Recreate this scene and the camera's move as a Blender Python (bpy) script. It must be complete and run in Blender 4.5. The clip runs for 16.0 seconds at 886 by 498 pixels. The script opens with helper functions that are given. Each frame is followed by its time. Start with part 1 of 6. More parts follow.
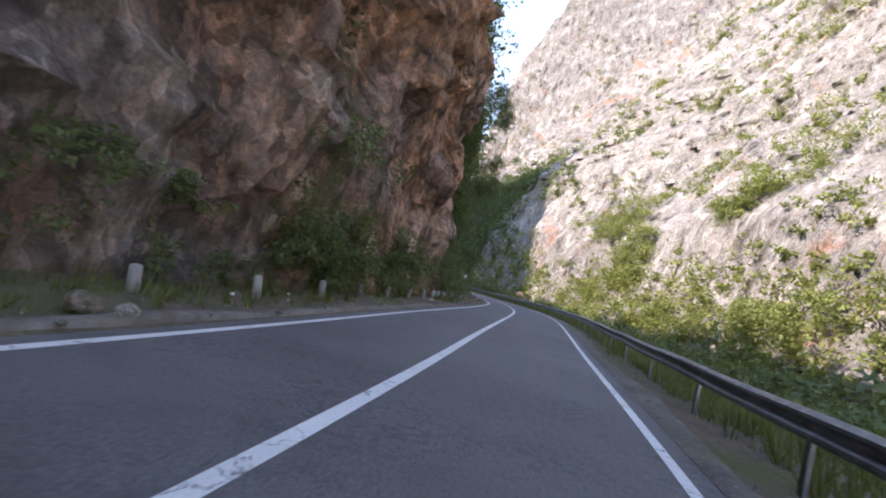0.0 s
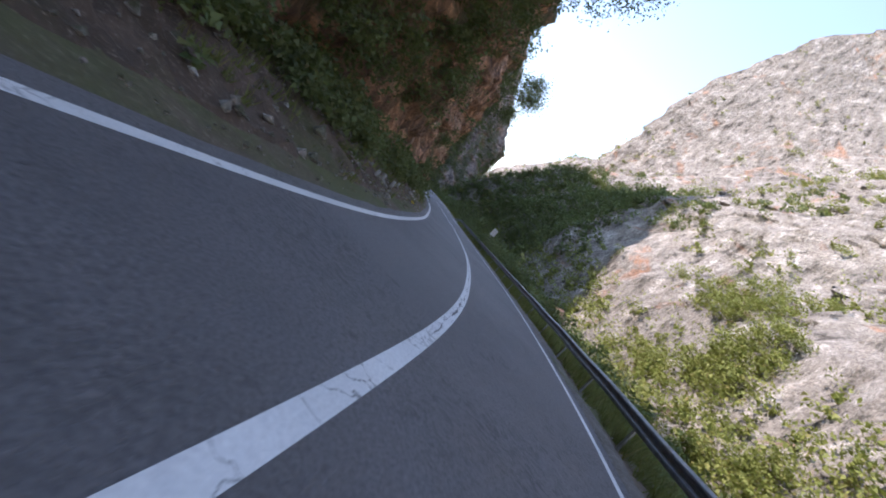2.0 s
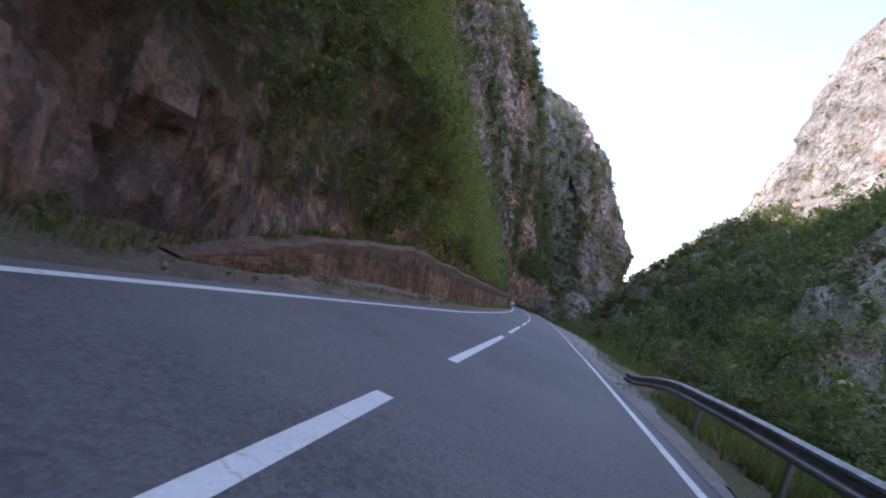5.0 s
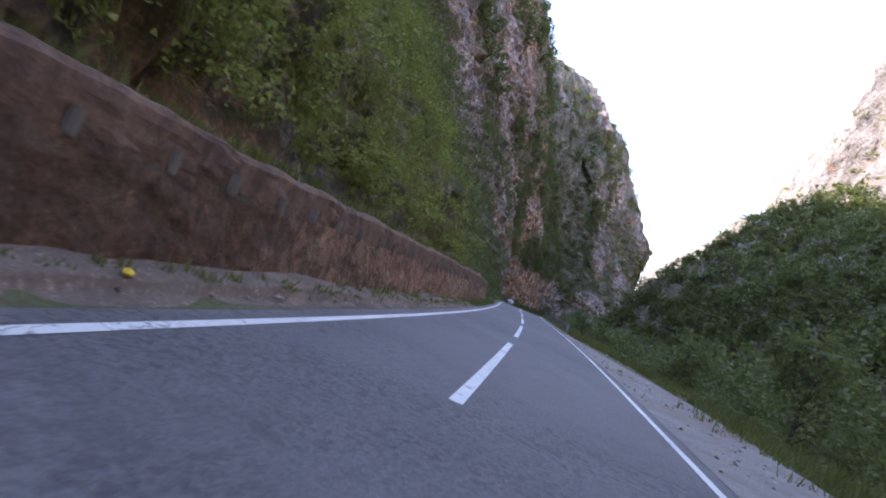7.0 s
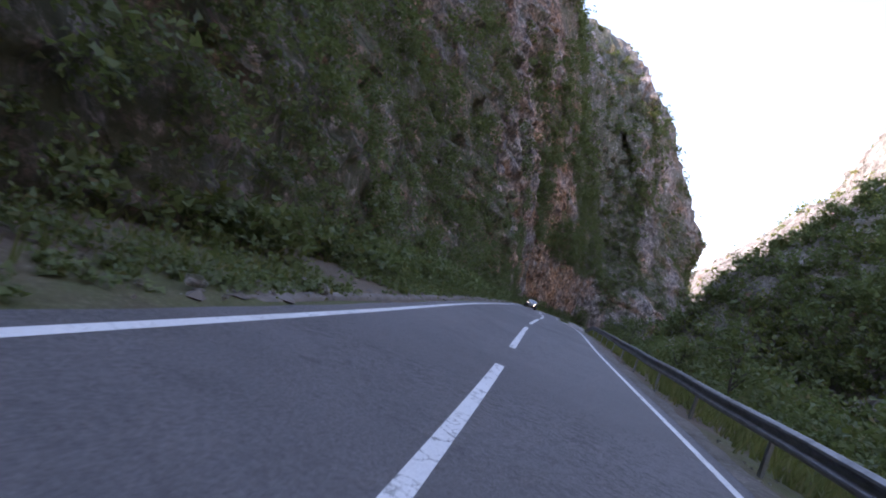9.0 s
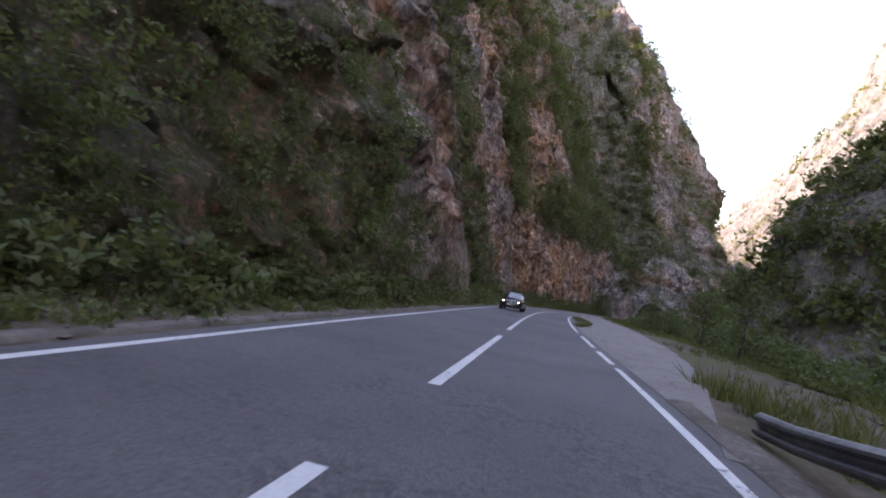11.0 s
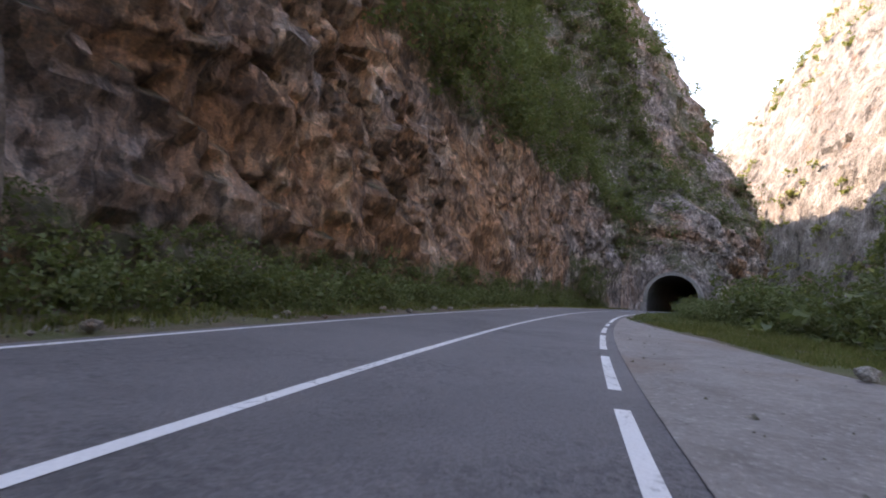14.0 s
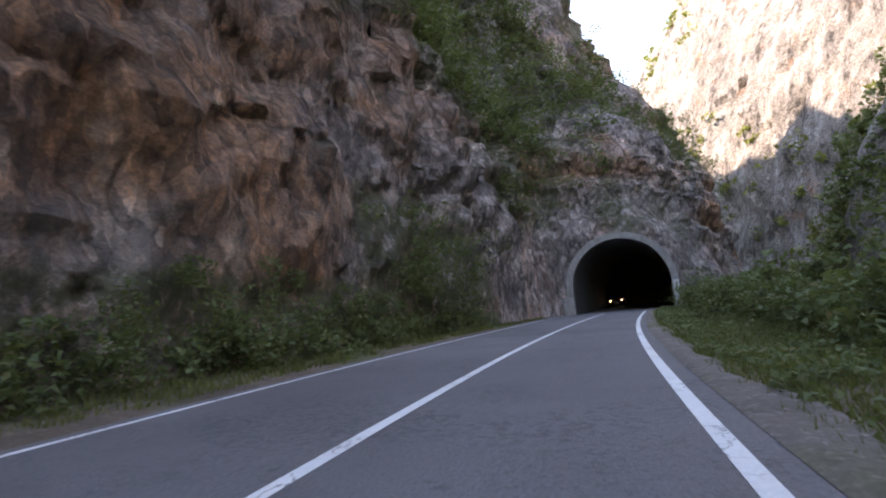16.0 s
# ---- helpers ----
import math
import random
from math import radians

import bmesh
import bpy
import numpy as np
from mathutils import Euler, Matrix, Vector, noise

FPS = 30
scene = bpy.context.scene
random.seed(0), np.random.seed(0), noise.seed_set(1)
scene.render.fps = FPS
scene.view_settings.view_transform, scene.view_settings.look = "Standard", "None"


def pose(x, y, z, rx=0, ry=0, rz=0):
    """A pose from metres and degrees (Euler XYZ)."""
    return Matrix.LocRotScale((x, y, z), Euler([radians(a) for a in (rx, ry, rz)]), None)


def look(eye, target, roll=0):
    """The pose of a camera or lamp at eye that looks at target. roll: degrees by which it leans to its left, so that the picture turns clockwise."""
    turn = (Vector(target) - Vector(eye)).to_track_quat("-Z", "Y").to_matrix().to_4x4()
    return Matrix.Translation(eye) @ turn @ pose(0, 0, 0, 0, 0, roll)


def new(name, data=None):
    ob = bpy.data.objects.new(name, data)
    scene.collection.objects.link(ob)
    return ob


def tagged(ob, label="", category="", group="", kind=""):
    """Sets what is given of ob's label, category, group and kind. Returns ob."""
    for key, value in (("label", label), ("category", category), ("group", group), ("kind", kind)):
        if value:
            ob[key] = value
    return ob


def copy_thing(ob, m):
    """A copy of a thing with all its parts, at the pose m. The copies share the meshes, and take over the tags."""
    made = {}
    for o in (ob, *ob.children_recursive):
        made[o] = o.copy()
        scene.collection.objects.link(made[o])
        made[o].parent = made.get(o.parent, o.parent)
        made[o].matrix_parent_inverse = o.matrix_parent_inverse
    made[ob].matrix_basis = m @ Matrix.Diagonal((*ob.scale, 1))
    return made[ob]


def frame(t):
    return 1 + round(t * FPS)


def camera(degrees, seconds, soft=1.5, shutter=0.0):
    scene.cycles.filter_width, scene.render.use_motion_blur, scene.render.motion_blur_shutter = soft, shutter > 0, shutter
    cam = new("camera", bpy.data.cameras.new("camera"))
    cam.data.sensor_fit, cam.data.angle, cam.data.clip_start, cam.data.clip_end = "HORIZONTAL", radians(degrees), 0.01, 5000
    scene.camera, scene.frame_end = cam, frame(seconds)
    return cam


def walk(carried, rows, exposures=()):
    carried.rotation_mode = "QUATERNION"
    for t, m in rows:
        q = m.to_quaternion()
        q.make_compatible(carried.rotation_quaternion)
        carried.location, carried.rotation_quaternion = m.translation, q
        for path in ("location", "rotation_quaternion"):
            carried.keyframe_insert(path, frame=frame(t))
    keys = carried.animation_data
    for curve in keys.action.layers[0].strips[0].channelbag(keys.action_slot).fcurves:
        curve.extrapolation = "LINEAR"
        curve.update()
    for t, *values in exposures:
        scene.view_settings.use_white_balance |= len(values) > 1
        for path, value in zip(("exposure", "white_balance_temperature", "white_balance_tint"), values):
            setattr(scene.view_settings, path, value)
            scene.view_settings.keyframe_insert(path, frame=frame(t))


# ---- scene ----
cam = camera(76.75, 16.0, soft=1.9, shutter=0.05)
# seconds, eye x y z, yaw, pitch, lean to the right
ROWS = [
    (0.0, -1.547, -17.201, 1.098, 0.897, 3.312, -12.963),
    (0.5, 0.331, -4.873, 1.170, 0.544, 2.671, -14.378),
    (0.7, 1.091, -0.054, 1.227, 0.423, 2.460, -15.981),
    (1.0, 2.249, 7.072, 1.313, 0.033, 1.653, -20.155),
    (1.2, 2.929, 11.713, 1.326, 0.462, 1.294, -22.471),
    (1.5, 3.800, 18.538, 1.390, 1.439, -0.889, -31.894),
    (2.0, 4.710, 29.492, 1.281, 4.927, -3.124, -44.767),
    (2.5, 4.804, 40.715, 1.338, 11.717, -3.290, -47.584),
    (3.0, 3.827, 52.822, 1.448, 18.239, -1.495, -39.041),
    (3.5, 2.266, 64.931, 1.602, 21.367, 1.109, -29.951),
    (4.0, 0.532, 76.443, 1.811, 23.111, 1.730, -26.968),
    (4.2, -0.247, 80.951, 1.779, 24.083, 2.424, -25.403),
    (6.3, -9.430, 120.497, 2.292, 25.046, 3.511, -19.378),
    (6.5, -10.540, 124.826, 2.358, 25.152, 3.178, -20.952),
    (7.0, -13.195, 135.794, 2.549, 25.867, 2.944, -22.109),
    (7.5, -15.812, 146.656, 2.770, 26.382, 2.928, -22.230),
    (8.0, -18.750, 157.370, 3.023, 27.115, 2.396, -23.930),
    (8.5, -21.739, 167.96, 3.223, 28.171, 1.915, -24.731),
    (9.0, -24.903, 178.449, 3.428, 28.940, 2.135, -21.291),
    (11.3, -38.719, 227.682, 4.189, 29.412, 3.456, -10.102),
    (11.5, -40.171, 232.344, 4.224, 29.322, 3.460, -10.090),
    (12.0, -43.703, 244.020, 4.182, 29.013, 3.413, -10.183),
    (12.5, -47.098, 255.539, 4.159, 28.640, 3.463, -9.221),
    (13.0, -50.445, 266.958, 4.127, 27.789, 3.532, -7.176),
    (13.5, -53.477, 278.515, 4.030, 26.470, 4.070, -5.425),
    (14.0, -56.205, 290.092, 3.929, 25.141, 4.147, -4.310),
    (14.5, -58.340, 300.869, 3.939, 23.524, 4.837, -1.620),
    (15.0, -60.078, 312.308, 3.945, 21.050, 5.356, 1.173),
    (15.5, -61.435, 323.746, 3.993, 18.43, 5.767, 1.559),
    (16.0, -62.027, 335.692, 4.087, 15.111, 6.452, 4.670),
]
walk(cam, [(t, pose(x, y, z, 90 + pitch, 0, yaw) @ pose(0, 0, 0, 0, 0, -roll)) for t, x, y, z, yaw, pitch, roll in ROWS],
     [(0.0, 2.1, 6850, 23), (1.0, 2.1, 6800, 23), (2.0, 1.8, 6650, 22), (4.0, 1.8, 6600, 25), (6.5, 2.45, 6900, 29), (8.0, 2.15, 6850, 30), (9.0, 2.15, 6900, 30), (11.3, 2.35, 8200, 33), (13.5, 2.5, 8500, 30), (14.5, 2.55, 8300, 28), (16.0, 2.7, 7900, 26)])

# ---- daylight ----
SUN_EL, SUN_AZ = 38.0, 250.0  # degrees above the horizon; compass bearing with +y as north
world = bpy.data.worlds.new("sky")
scene.world = world
world.use_nodes = True
_wn = world.node_tree.nodes
_sky = _wn.new("ShaderNodeTexSky")
_sky.sky_type = "NISHITA"
_sky.sun_disc = False
_sky.sun_elevation, _sky.sun_rotation = radians(SUN_EL), radians(SUN_AZ)
_sky.altitude, _sky.air_density, _sky.dust_density, _sky.ozone_density = 0, 1.35, 0.25, 1.3
_wn["Background"].inputs["Strength"].default_value = 0.15
world.node_tree.links.new(_sky.outputs[0], _wn["Background"].inputs["Color"])
_lamp = bpy.data.lights.new("sun", "SUN")
_lamp.energy, _lamp.angle, _lamp.color = 2.35, radians(0.53), (1.0, 0.95, 0.88)
sun = new("sun", _lamp)
_a, _e = radians(SUN_AZ), radians(SUN_EL)
sun.matrix_world = look((0, 0, 0), (-math.sin(_a) * math.cos(_e), -math.cos(_a) * math.cos(_e), -math.sin(_e)))

# ---- the road's line: heading in degrees every 8 m, grade and lane widths every 30 m ----
HEADING = [-12.97, -11.73, -10.49, -9.29, -9.97, -10.01, -8.98, -5.94, -2.7, 3.23, 5.3, 7.78, 8.98, 10.19, 12.27, 12.93, 13.25, 13.1, 13.23,
           13.7, 13.3, 13.55, 14.12, 14.56, 15.45, 16.04, 16.6, 16.75, 17.57, 17.24, 15.82, 15.52, 16.62, 18.17, 18.49, 18.45, 17.9, 17.03,
           16.85, 15.47, 13.47, 12.29, 10.4, 8.8, 6.5, 5.43, 3.2, 0.68, -0.75, -2.49, -3.97, -5.17, -6.16, -7.13, -8.09, -9.05, -10.02]
GRADE = [0.0074, 0.0096, 0.008, 0.0039, 0.014, 0.0135, 0.0191, 0.0185, 0.0176, -0.0024, 0.0017, -0.001, 0.0053, -0.0025, 0.0025, 0.0023]
LANE_LEFT = [2.5, 2.32, 1.95, 2.67, 2.96, 2.05, 2.06, 2.21, 2.47, 3.05, 3.28, 3.6, 3.68, 3.41, 3.36, 3.33]
LANE_RIGHT = [2.89, 2.9, 2.97, 2.92, 2.86, 2.96, 2.94, 2.93, 2.89, 2.81, 2.81, 2.86, 2.81, 2.88, 2.92, 2.94]
SG = np.arange(-110.0, 460.5, 0.5)
_th = np.radians(np.interp(SG, -30 + 8.0 * np.arange(len(HEADING)), HEADING))


def _along(v):
    c = np.concatenate([[0], np.cumsum((v[1:] + v[:-1]) / 2 * 0.5)])
    return c - c[220]


_wk = -30 + 30.0 * np.arange(16)
_rx, _ry, _rz = _along(-np.sin(_th)), _along(np.cos(_th)), _along(np.interp(SG, _wk, GRADE))


def road_at(s, off=0.0, up=0.0):
    """Places beside the road: s metres along it, off metres to its right, up over its surface."""
    s = np.asarray(s, float)
    t = np.interp(s, SG, _th)
    off = np.asarray(off, float)
    return np.stack(np.broadcast_arrays(np.interp(s, SG, _rx) + off * np.cos(t), np.interp(s, SG, _ry) + off * np.sin(t), np.interp(s, SG, _rz) + up), -1)


def lane_left(s):
    return np.interp(s, _wk, LANE_LEFT)


def lane_right(s):
    return np.interp(s, _wk, LANE_RIGHT)


def road_pose(s, off=0.0, up=0.0, turn=0.0):
    p = road_at(s, off, up)
    return pose(*[float(v) for v in p], 0, 0, math.degrees(float(np.interp(s, SG, _th))) + turn)


# ---- noise ----
def _hash(ix, iy, iz, seed):
    h = (ix * 374761393 + iy * 668265263 + iz * 2147483647 + seed * 974711) & 0xFFFFFFFF
    h = ((h ^ (h >> 13)) * 1274126177) & 0xFFFFFFFF
    h = ((h ^ (h >> 16)) * 2246822519) & 0xFFFFFFFF
    return (h & 0xFFFFFF) / float(0xFFFFFF)


def value_noise(p, seed=0):
    i = np.floor(p).astype(np.int64)
    f = p - i
    f = f * f * (3 - 2 * f)
    out = 0
    for dx in (0, 1):
        for dy in (0, 1):
            for dz in (0, 1):
                w = (f[..., 0] if dx else 1 - f[..., 0]) * (f[..., 1] if dy else 1 - f[..., 1]) * (f[..., 2] if dz else 1 - f[..., 2])
                out = out + w * _hash(i[..., 0] + dx, i[..., 1] + dy, i[..., 2] + dz, seed)
    return out * 2 - 1


def fbm(p, size, octaves=5, seed=0, gain=0.5, ridged=False):
    """Noise in about -1..1 whose largest features measure size metres."""
    q, a, out, tot = np.asarray(p, float) / size, 1.0, 0, 0
    for k in range(octaves):
        n = value_noise(q + 17.3 * k, seed + k)
        out, tot = out + a * ((1 - 2 * np.abs(n)) if ridged else n), tot + a
        q, a = q * 2.03, a * gain
    return out / tot


def cells(p, size, seed=0):
    """A value in -1..1 for each cell of a broken, blocky pattern with cells of that size."""
    q = np.asarray(p, float) / size
    i = np.floor(q).astype(np.int64)
    best, val = np.full(q.shape[:-1], 1e9), np.zeros(q.shape[:-1])
    for dx in (-1, 0, 1):
        for dy in (-1, 0, 1):
            for dz in (-1, 0, 1):
                c = i + np.array([dx, dy, dz])
                h = [_hash(c[..., 0], c[..., 1], c[..., 2], seed + k) for k in range(4)]
                d = sum((c[..., k] + h[k] - q[..., k]) ** 2 for k in range(3))
                near = d < best
                best, val = np.where(near, d, best), np.where(near, h[3] * 2 - 1, val)
    return val


def facets(p, size, seed=0, steep=0.9):
    """A broken surface of flat faces, each about size metres wide and tilted its own way; about -1..1."""
    q = np.asarray(p, float) / size
    i = np.floor(q).astype(np.int64)
    best, val = np.full(q.shape[:-1], 1e9), np.zeros(q.shape[:-1])
    for dx in (-1, 0, 1):
        for dy in (-1, 0, 1):
            for dz in (-1, 0, 1):
                c = i + np.array([dx, dy, dz])
                h = [_hash(c[..., 0], c[..., 1], c[..., 2], seed + k) for k in range(7)]
                r = [c[..., k] + h[k] - q[..., k] for k in range(3)]
                d = r[0] ** 2 + r[1] ** 2 + r[2] ** 2
                near = d < best
                v = (h[3] - 0.5) * 0.5 + steep * sum((h[4 + k] - 0.5) * 2 * r[k] for k in range(3))
                best, val = np.where(near, d, best), np.where(near, v, val)
    return val


def folds(p, ways, seed=0):
    """Flat faces that meet in sharp ridges and notches: rows of (direction, width, height)."""
    out = 0
    for k, (way, wide, tall) in enumerate(ways):
        w = np.array(way, float) / np.linalg.norm(way)
        u = (np.asarray(p, float) @ w) / wide + 1.0 * fbm(p, wide * 2.0, 3, seed + 3 * k)
        out = out + tall * (np.abs((u % 1) - 0.5) * 4 - 1) * (0.4 + 0.9 * np.clip(0.5 + fbm(p, wide * 3.1, 2, seed + 3 * k + 1), 0, 1))
    return out


def smooth(x, a, b):
    t = np.clip((np.asarray(x, float) - a) / (b - a), 0, 1)
    return t * t * (3 - 2 * t)


# ---- meshes ----
def mesh_from(name, verts, faces, mat=None, shade_smooth=True):
    """A mesh from arrays: verts n x 3, faces m x k."""
    verts, faces = np.asarray(verts, np.float32).reshape(-1, 3), np.asarray(faces, np.int32)
    me = bpy.data.meshes.new(name)
    k = faces.shape[1]
    me.vertices.add(len(verts))
    me.vertices.foreach_set("co", verts.ravel())
    me.loops.add(faces.size)
    me.loops.foreach_set("vertex_index", faces.ravel())
    me.polygons.add(len(faces))
    me.polygons.foreach_set("loop_start", np.arange(0, faces.size, k, dtype=np.int32))
    me.polygons.foreach_set("use_smooth", np.full(len(faces), shade_smooth))
    me.update(calc_edges=True)
    if mat:
        me.materials.append(mat)
    return me


def grid_faces(rows, cols, keep=None, closed=False):
    i = np.arange(rows * cols).reshape(rows, cols)
    if closed:
        i = np.concatenate([i, i[:, :1]], 1)
    q = np.stack([i[:-1, :-1], i[:-1, 1:], i[1:, 1:], i[1:, :-1]], -1).reshape(-1, 4)
    return q if keep is None else q[keep.reshape(-1)]


def sheet(name, P, mat, keep=None, flip=False, shade_smooth=True):
    """A grid of places (rows x cols x 3) as an object."""
    f = grid_faces(P.shape[0], P.shape[1], keep)
    return new(name, mesh_from(name, P.reshape(-1, 3), f[:, ::-1] if flip else f, mat, shade_smooth))


def from_bm(name, bm, mat=None, shade_smooth=False):
    me = bpy.data.meshes.new(name)
    bm.normal_update()
    bm.to_mesh(me)
    bm.free()
    for p in me.polygons:
        p.use_smooth = shade_smooth
    if mat:
        me.materials.append(mat)
    return me


def part(name, bm, material, parent, label="", shade_smooth=False):
    """Links a bmesh, or a mesh that stands ready, as one mesh object under a thing or a part."""
    me = bm if isinstance(bm, bpy.types.Mesh) else from_bm(name, bm, material, shade_smooth)
    ob = new(name, me)
    ob.parent = parent
    return tagged(ob, label)


def box_bm(size, at=(0, 0, 0), bevel=0.0, turn=None):
    bm = bmesh.new()
    bmesh.ops.create_cube(bm, size=1)
    bmesh.ops.scale(bm, vec=size, verts=bm.verts)
    if bevel:
        bmesh.ops.bevel(bm, geom=bm.edges[:], offset=bevel, segments=2, affect="EDGES")
    if turn is not None:
        bmesh.ops.transform(bm, matrix=turn, verts=bm.verts)
    bmesh.ops.translate(bm, vec=at, verts=bm.verts)
    return bm


def sweep(profile, path, closed_profile=False):
    """Verts and faces of a profile (off, up) pairs carried along (s, off, up) of the road."""
    prof = np.asarray(profile, float)
    V = np.stack([road_at(path[:, 0], path[:, 1] + o, path[:, 2] + u) for o, u in prof], 1)
    return V, grid_faces(len(path), len(prof), closed=closed_profile)

# ---- materials ----
def material(name, rough=0.9, metal=0.0):
    m = bpy.data.materials.new(name)
    m.use_nodes = True
    b = m.node_tree.nodes["Principled BSDF"]
    b.inputs["Roughness"].default_value, b.inputs["Metallic"].default_value = rough, metal
    return m, m.node_tree, b


def node(nt, kind, **ins):
    n = nt.nodes.new("ShaderNode" + kind)
    for k, v in ins.items():
        n.inputs[k.replace("_", " ")].default_value = v
    return n


def noise_tex(nt, scale, detail=5.0, rough=0.55, distort=0.0, stretch=None, coords=None):
    n = node(nt, "TexNoise", Scale=scale, Detail=detail, Roughness=rough, Distortion=distort)
    src = coords or nt.nodes.new("ShaderNodeNewGeometry").outputs["Position"]
    if stretch:
        mp = nt.nodes.new("ShaderNodeMapping")
        mp.inputs["Scale"].default_value = stretch
        nt.links.new(src, mp.inputs["Vector"])
        src = mp.outputs["Vector"]
    nt.links.new(src, n.inputs["Vector"])
    return n.outputs["Fac"]


def ramp(nt, fac, stops):
    r = nt.nodes.new("ShaderNodeValToRGB")
    el = r.color_ramp.elements
    while len(el) < len(stops):
        el.new(0.5)
    for e, (at, c) in zip(el, stops):
        e.position, e.color = at, (*c, 1) if len(c) == 3 else (c[0],) * 3 + (1,)
    nt.links.new(fac, r.inputs["Fac"])
    return r.outputs["Color"]


def mix(nt, fac, a, b, kind="MIX"):
    m = nt.nodes.new("ShaderNodeMix")
    m.data_type, m.blend_type = "RGBA", kind
    for sock, v in ((m.inputs["Factor"], fac), (m.inputs[6], a), (m.inputs[7], b)):
        if hasattr(v, "is_linked"):
            nt.links.new(v, sock)
        else:
            sock.default_value = v if isinstance(v, (int, float)) else (*v, 1)
    return m.outputs[2]


def calc(nt, op, a, b=0.0, clamp=False):
    m = nt.nodes.new("ShaderNodeMath")
    m.operation, m.use_clamp = op, clamp
    for sock, v in zip(m.inputs, (a, b)):
        if hasattr(v, "is_linked"):
            nt.links.new(v, sock)
        else:
            sock.default_value = v
    return m.outputs[0]


def bump(nt, b, height, strength=0.5, distance=0.1, under=None):
    n = node(nt, "Bump", Strength=strength, Distance=distance)
    nt.links.new(height, n.inputs["Height"])
    if under is not None:
        nt.links.new(under, n.inputs["Normal"])
    nt.links.new(n.outputs[0], b.inputs["Normal"])
    return n.outputs[0]


def slope_up(nt):
    g = nt.nodes.new("ShaderNodeNewGeometry")
    x = nt.nodes.new("ShaderNodeSeparateXYZ")
    nt.links.new(g.outputs["Normal"], x.inputs[0])
    return x.outputs["Z"]


def rock_material(name, dark, mid, pale, rust, rust_amount, moss, moss_amount, scale=1.0, streaks=0.45, level=(0.25, 0.6), cracks=0.4, squash=0.75, warm=None):
    m, nt, b = material(name, 0.93)
    big = noise_tex(nt, 0.045 * scale, 4, 0.6, 0.6)
    midn = noise_tex(nt, 0.35 * scale, 9, 0.68, 0.25, (1, 1, squash))
    fine = noise_tex(nt, 2.2 * scale, 10, 0.78, 0.25)
    col = ramp(nt, midn, [(0.36, dark), (0.46, mid), (0.52, mid), (0.62, pale)])
    if warm:
        hue = nt.nodes.new("ShaderNodeAttribute")
        hue.attribute_name = "warm"
        wcol = ramp(nt, midn, [(0.34, warm[0]), (0.46, warm[1]), (0.53, warm[1]), (0.64, warm[2])])
        edge = calc(nt, "ADD", hue.outputs["Fac"], calc(nt, "MULTIPLY", calc(nt, "SUBTRACT", fine, 0.5), 0.9))
        col = mix(nt, ramp(nt, edge, [(0.3, (0,)), (0.72, (1,))]), col, wcol)
    stain = ramp(nt, noise_tex(nt, 0.085 * scale, 6, 0.62, 1.2), [(0.62 - rust_amount, (0,)), (0.74 - rust_amount * 0.8, (1,))])
    col = mix(nt, calc(nt, "MULTIPLY", stain, 0.85), col, mix(nt, fine, rust, tuple(c * 0.55 for c in rust)))
    streak = ramp(nt, noise_tex(nt, 0.9 * scale, 4, 0.6, 0.4, (1, 1, 0.07)), [(0.52, (0,)), (0.72, (1,))])
    col = mix(nt, calc(nt, "MULTIPLY", streak, streaks), col, tuple(c * 0.45 for c in dark))
    col = mix(nt, 0.75 if not warm else 0.6, col, ramp(nt, fine, [(0.34, (0.32,)), (0.5, (0.95,)), (0.66, (1.6,))]), "MULTIPLY")
    col = mix(nt, 0.6, col, ramp(nt, big, [(0.3, (0.6,)), (0.7, (1.25,))]), "MULTIPLY")
    grit = noise_tex(nt, 8.0 * scale, 6, 0.8, 0.2, (1, 1, 1.5))
    col = mix(nt, 0.7, col, ramp(nt, grit, [(0.34, (0.5,)), (0.5, (1.05,)), (0.66, (1.6,))]), "MULTIPLY")
    crack = nt.nodes.new("ShaderNodeTexVoronoi")
    crack.feature = "DISTANCE_TO_EDGE"
    crack.inputs["Scale"].default_value = 0.55 * scale
    warp = nt.nodes.new("ShaderNodeMapping")
    warp.inputs["Scale"].default_value = (1, 1, 0.55)
    warp.inputs["Rotation"].default_value = (0.5, 0.3, 0.2)
    g = nt.nodes.new("ShaderNodeNewGeometry")
    add = nt.nodes.new("ShaderNodeVectorMath")
    nc = node(nt, "TexNoise", Scale=0.5 * scale, Detail=5.0)
    nt.links.new(g.outputs["Position"], nc.inputs["Vector"])
    sc = nt.nodes.new("ShaderNodeVectorMath")
    sc.operation = "SCALE"
    sc.inputs["Scale"].default_value = 0.9 / scale
    nt.links.new(nc.outputs["Color"], sc.inputs[0])
    nt.links.new(g.outputs["Position"], add.inputs[0])
    nt.links.new(sc.outputs[0], add.inputs[1])
    nt.links.new(add.outputs[0], warp.inputs[0])
    nt.links.new(warp.outputs[0], crack.inputs["Vector"])
    line = ramp(nt, crack.outputs["Distance"], [(0.0, (0,)), (0.07, (1,))])
    col = mix(nt, calc(nt, "MULTIPLY", calc(nt, "SUBTRACT", 1.0, line), cracks), col, tuple(c * 0.35 for c in dark))
    grow = calc(nt, "MULTIPLY", ramp(nt, slope_up(nt), [(level[0], (0,)), (level[1], (1,))]), ramp(nt, noise_tex(nt, 0.3 * scale, 6, 0.65), [(0.40, (0,)), (0.56, (1,))]))
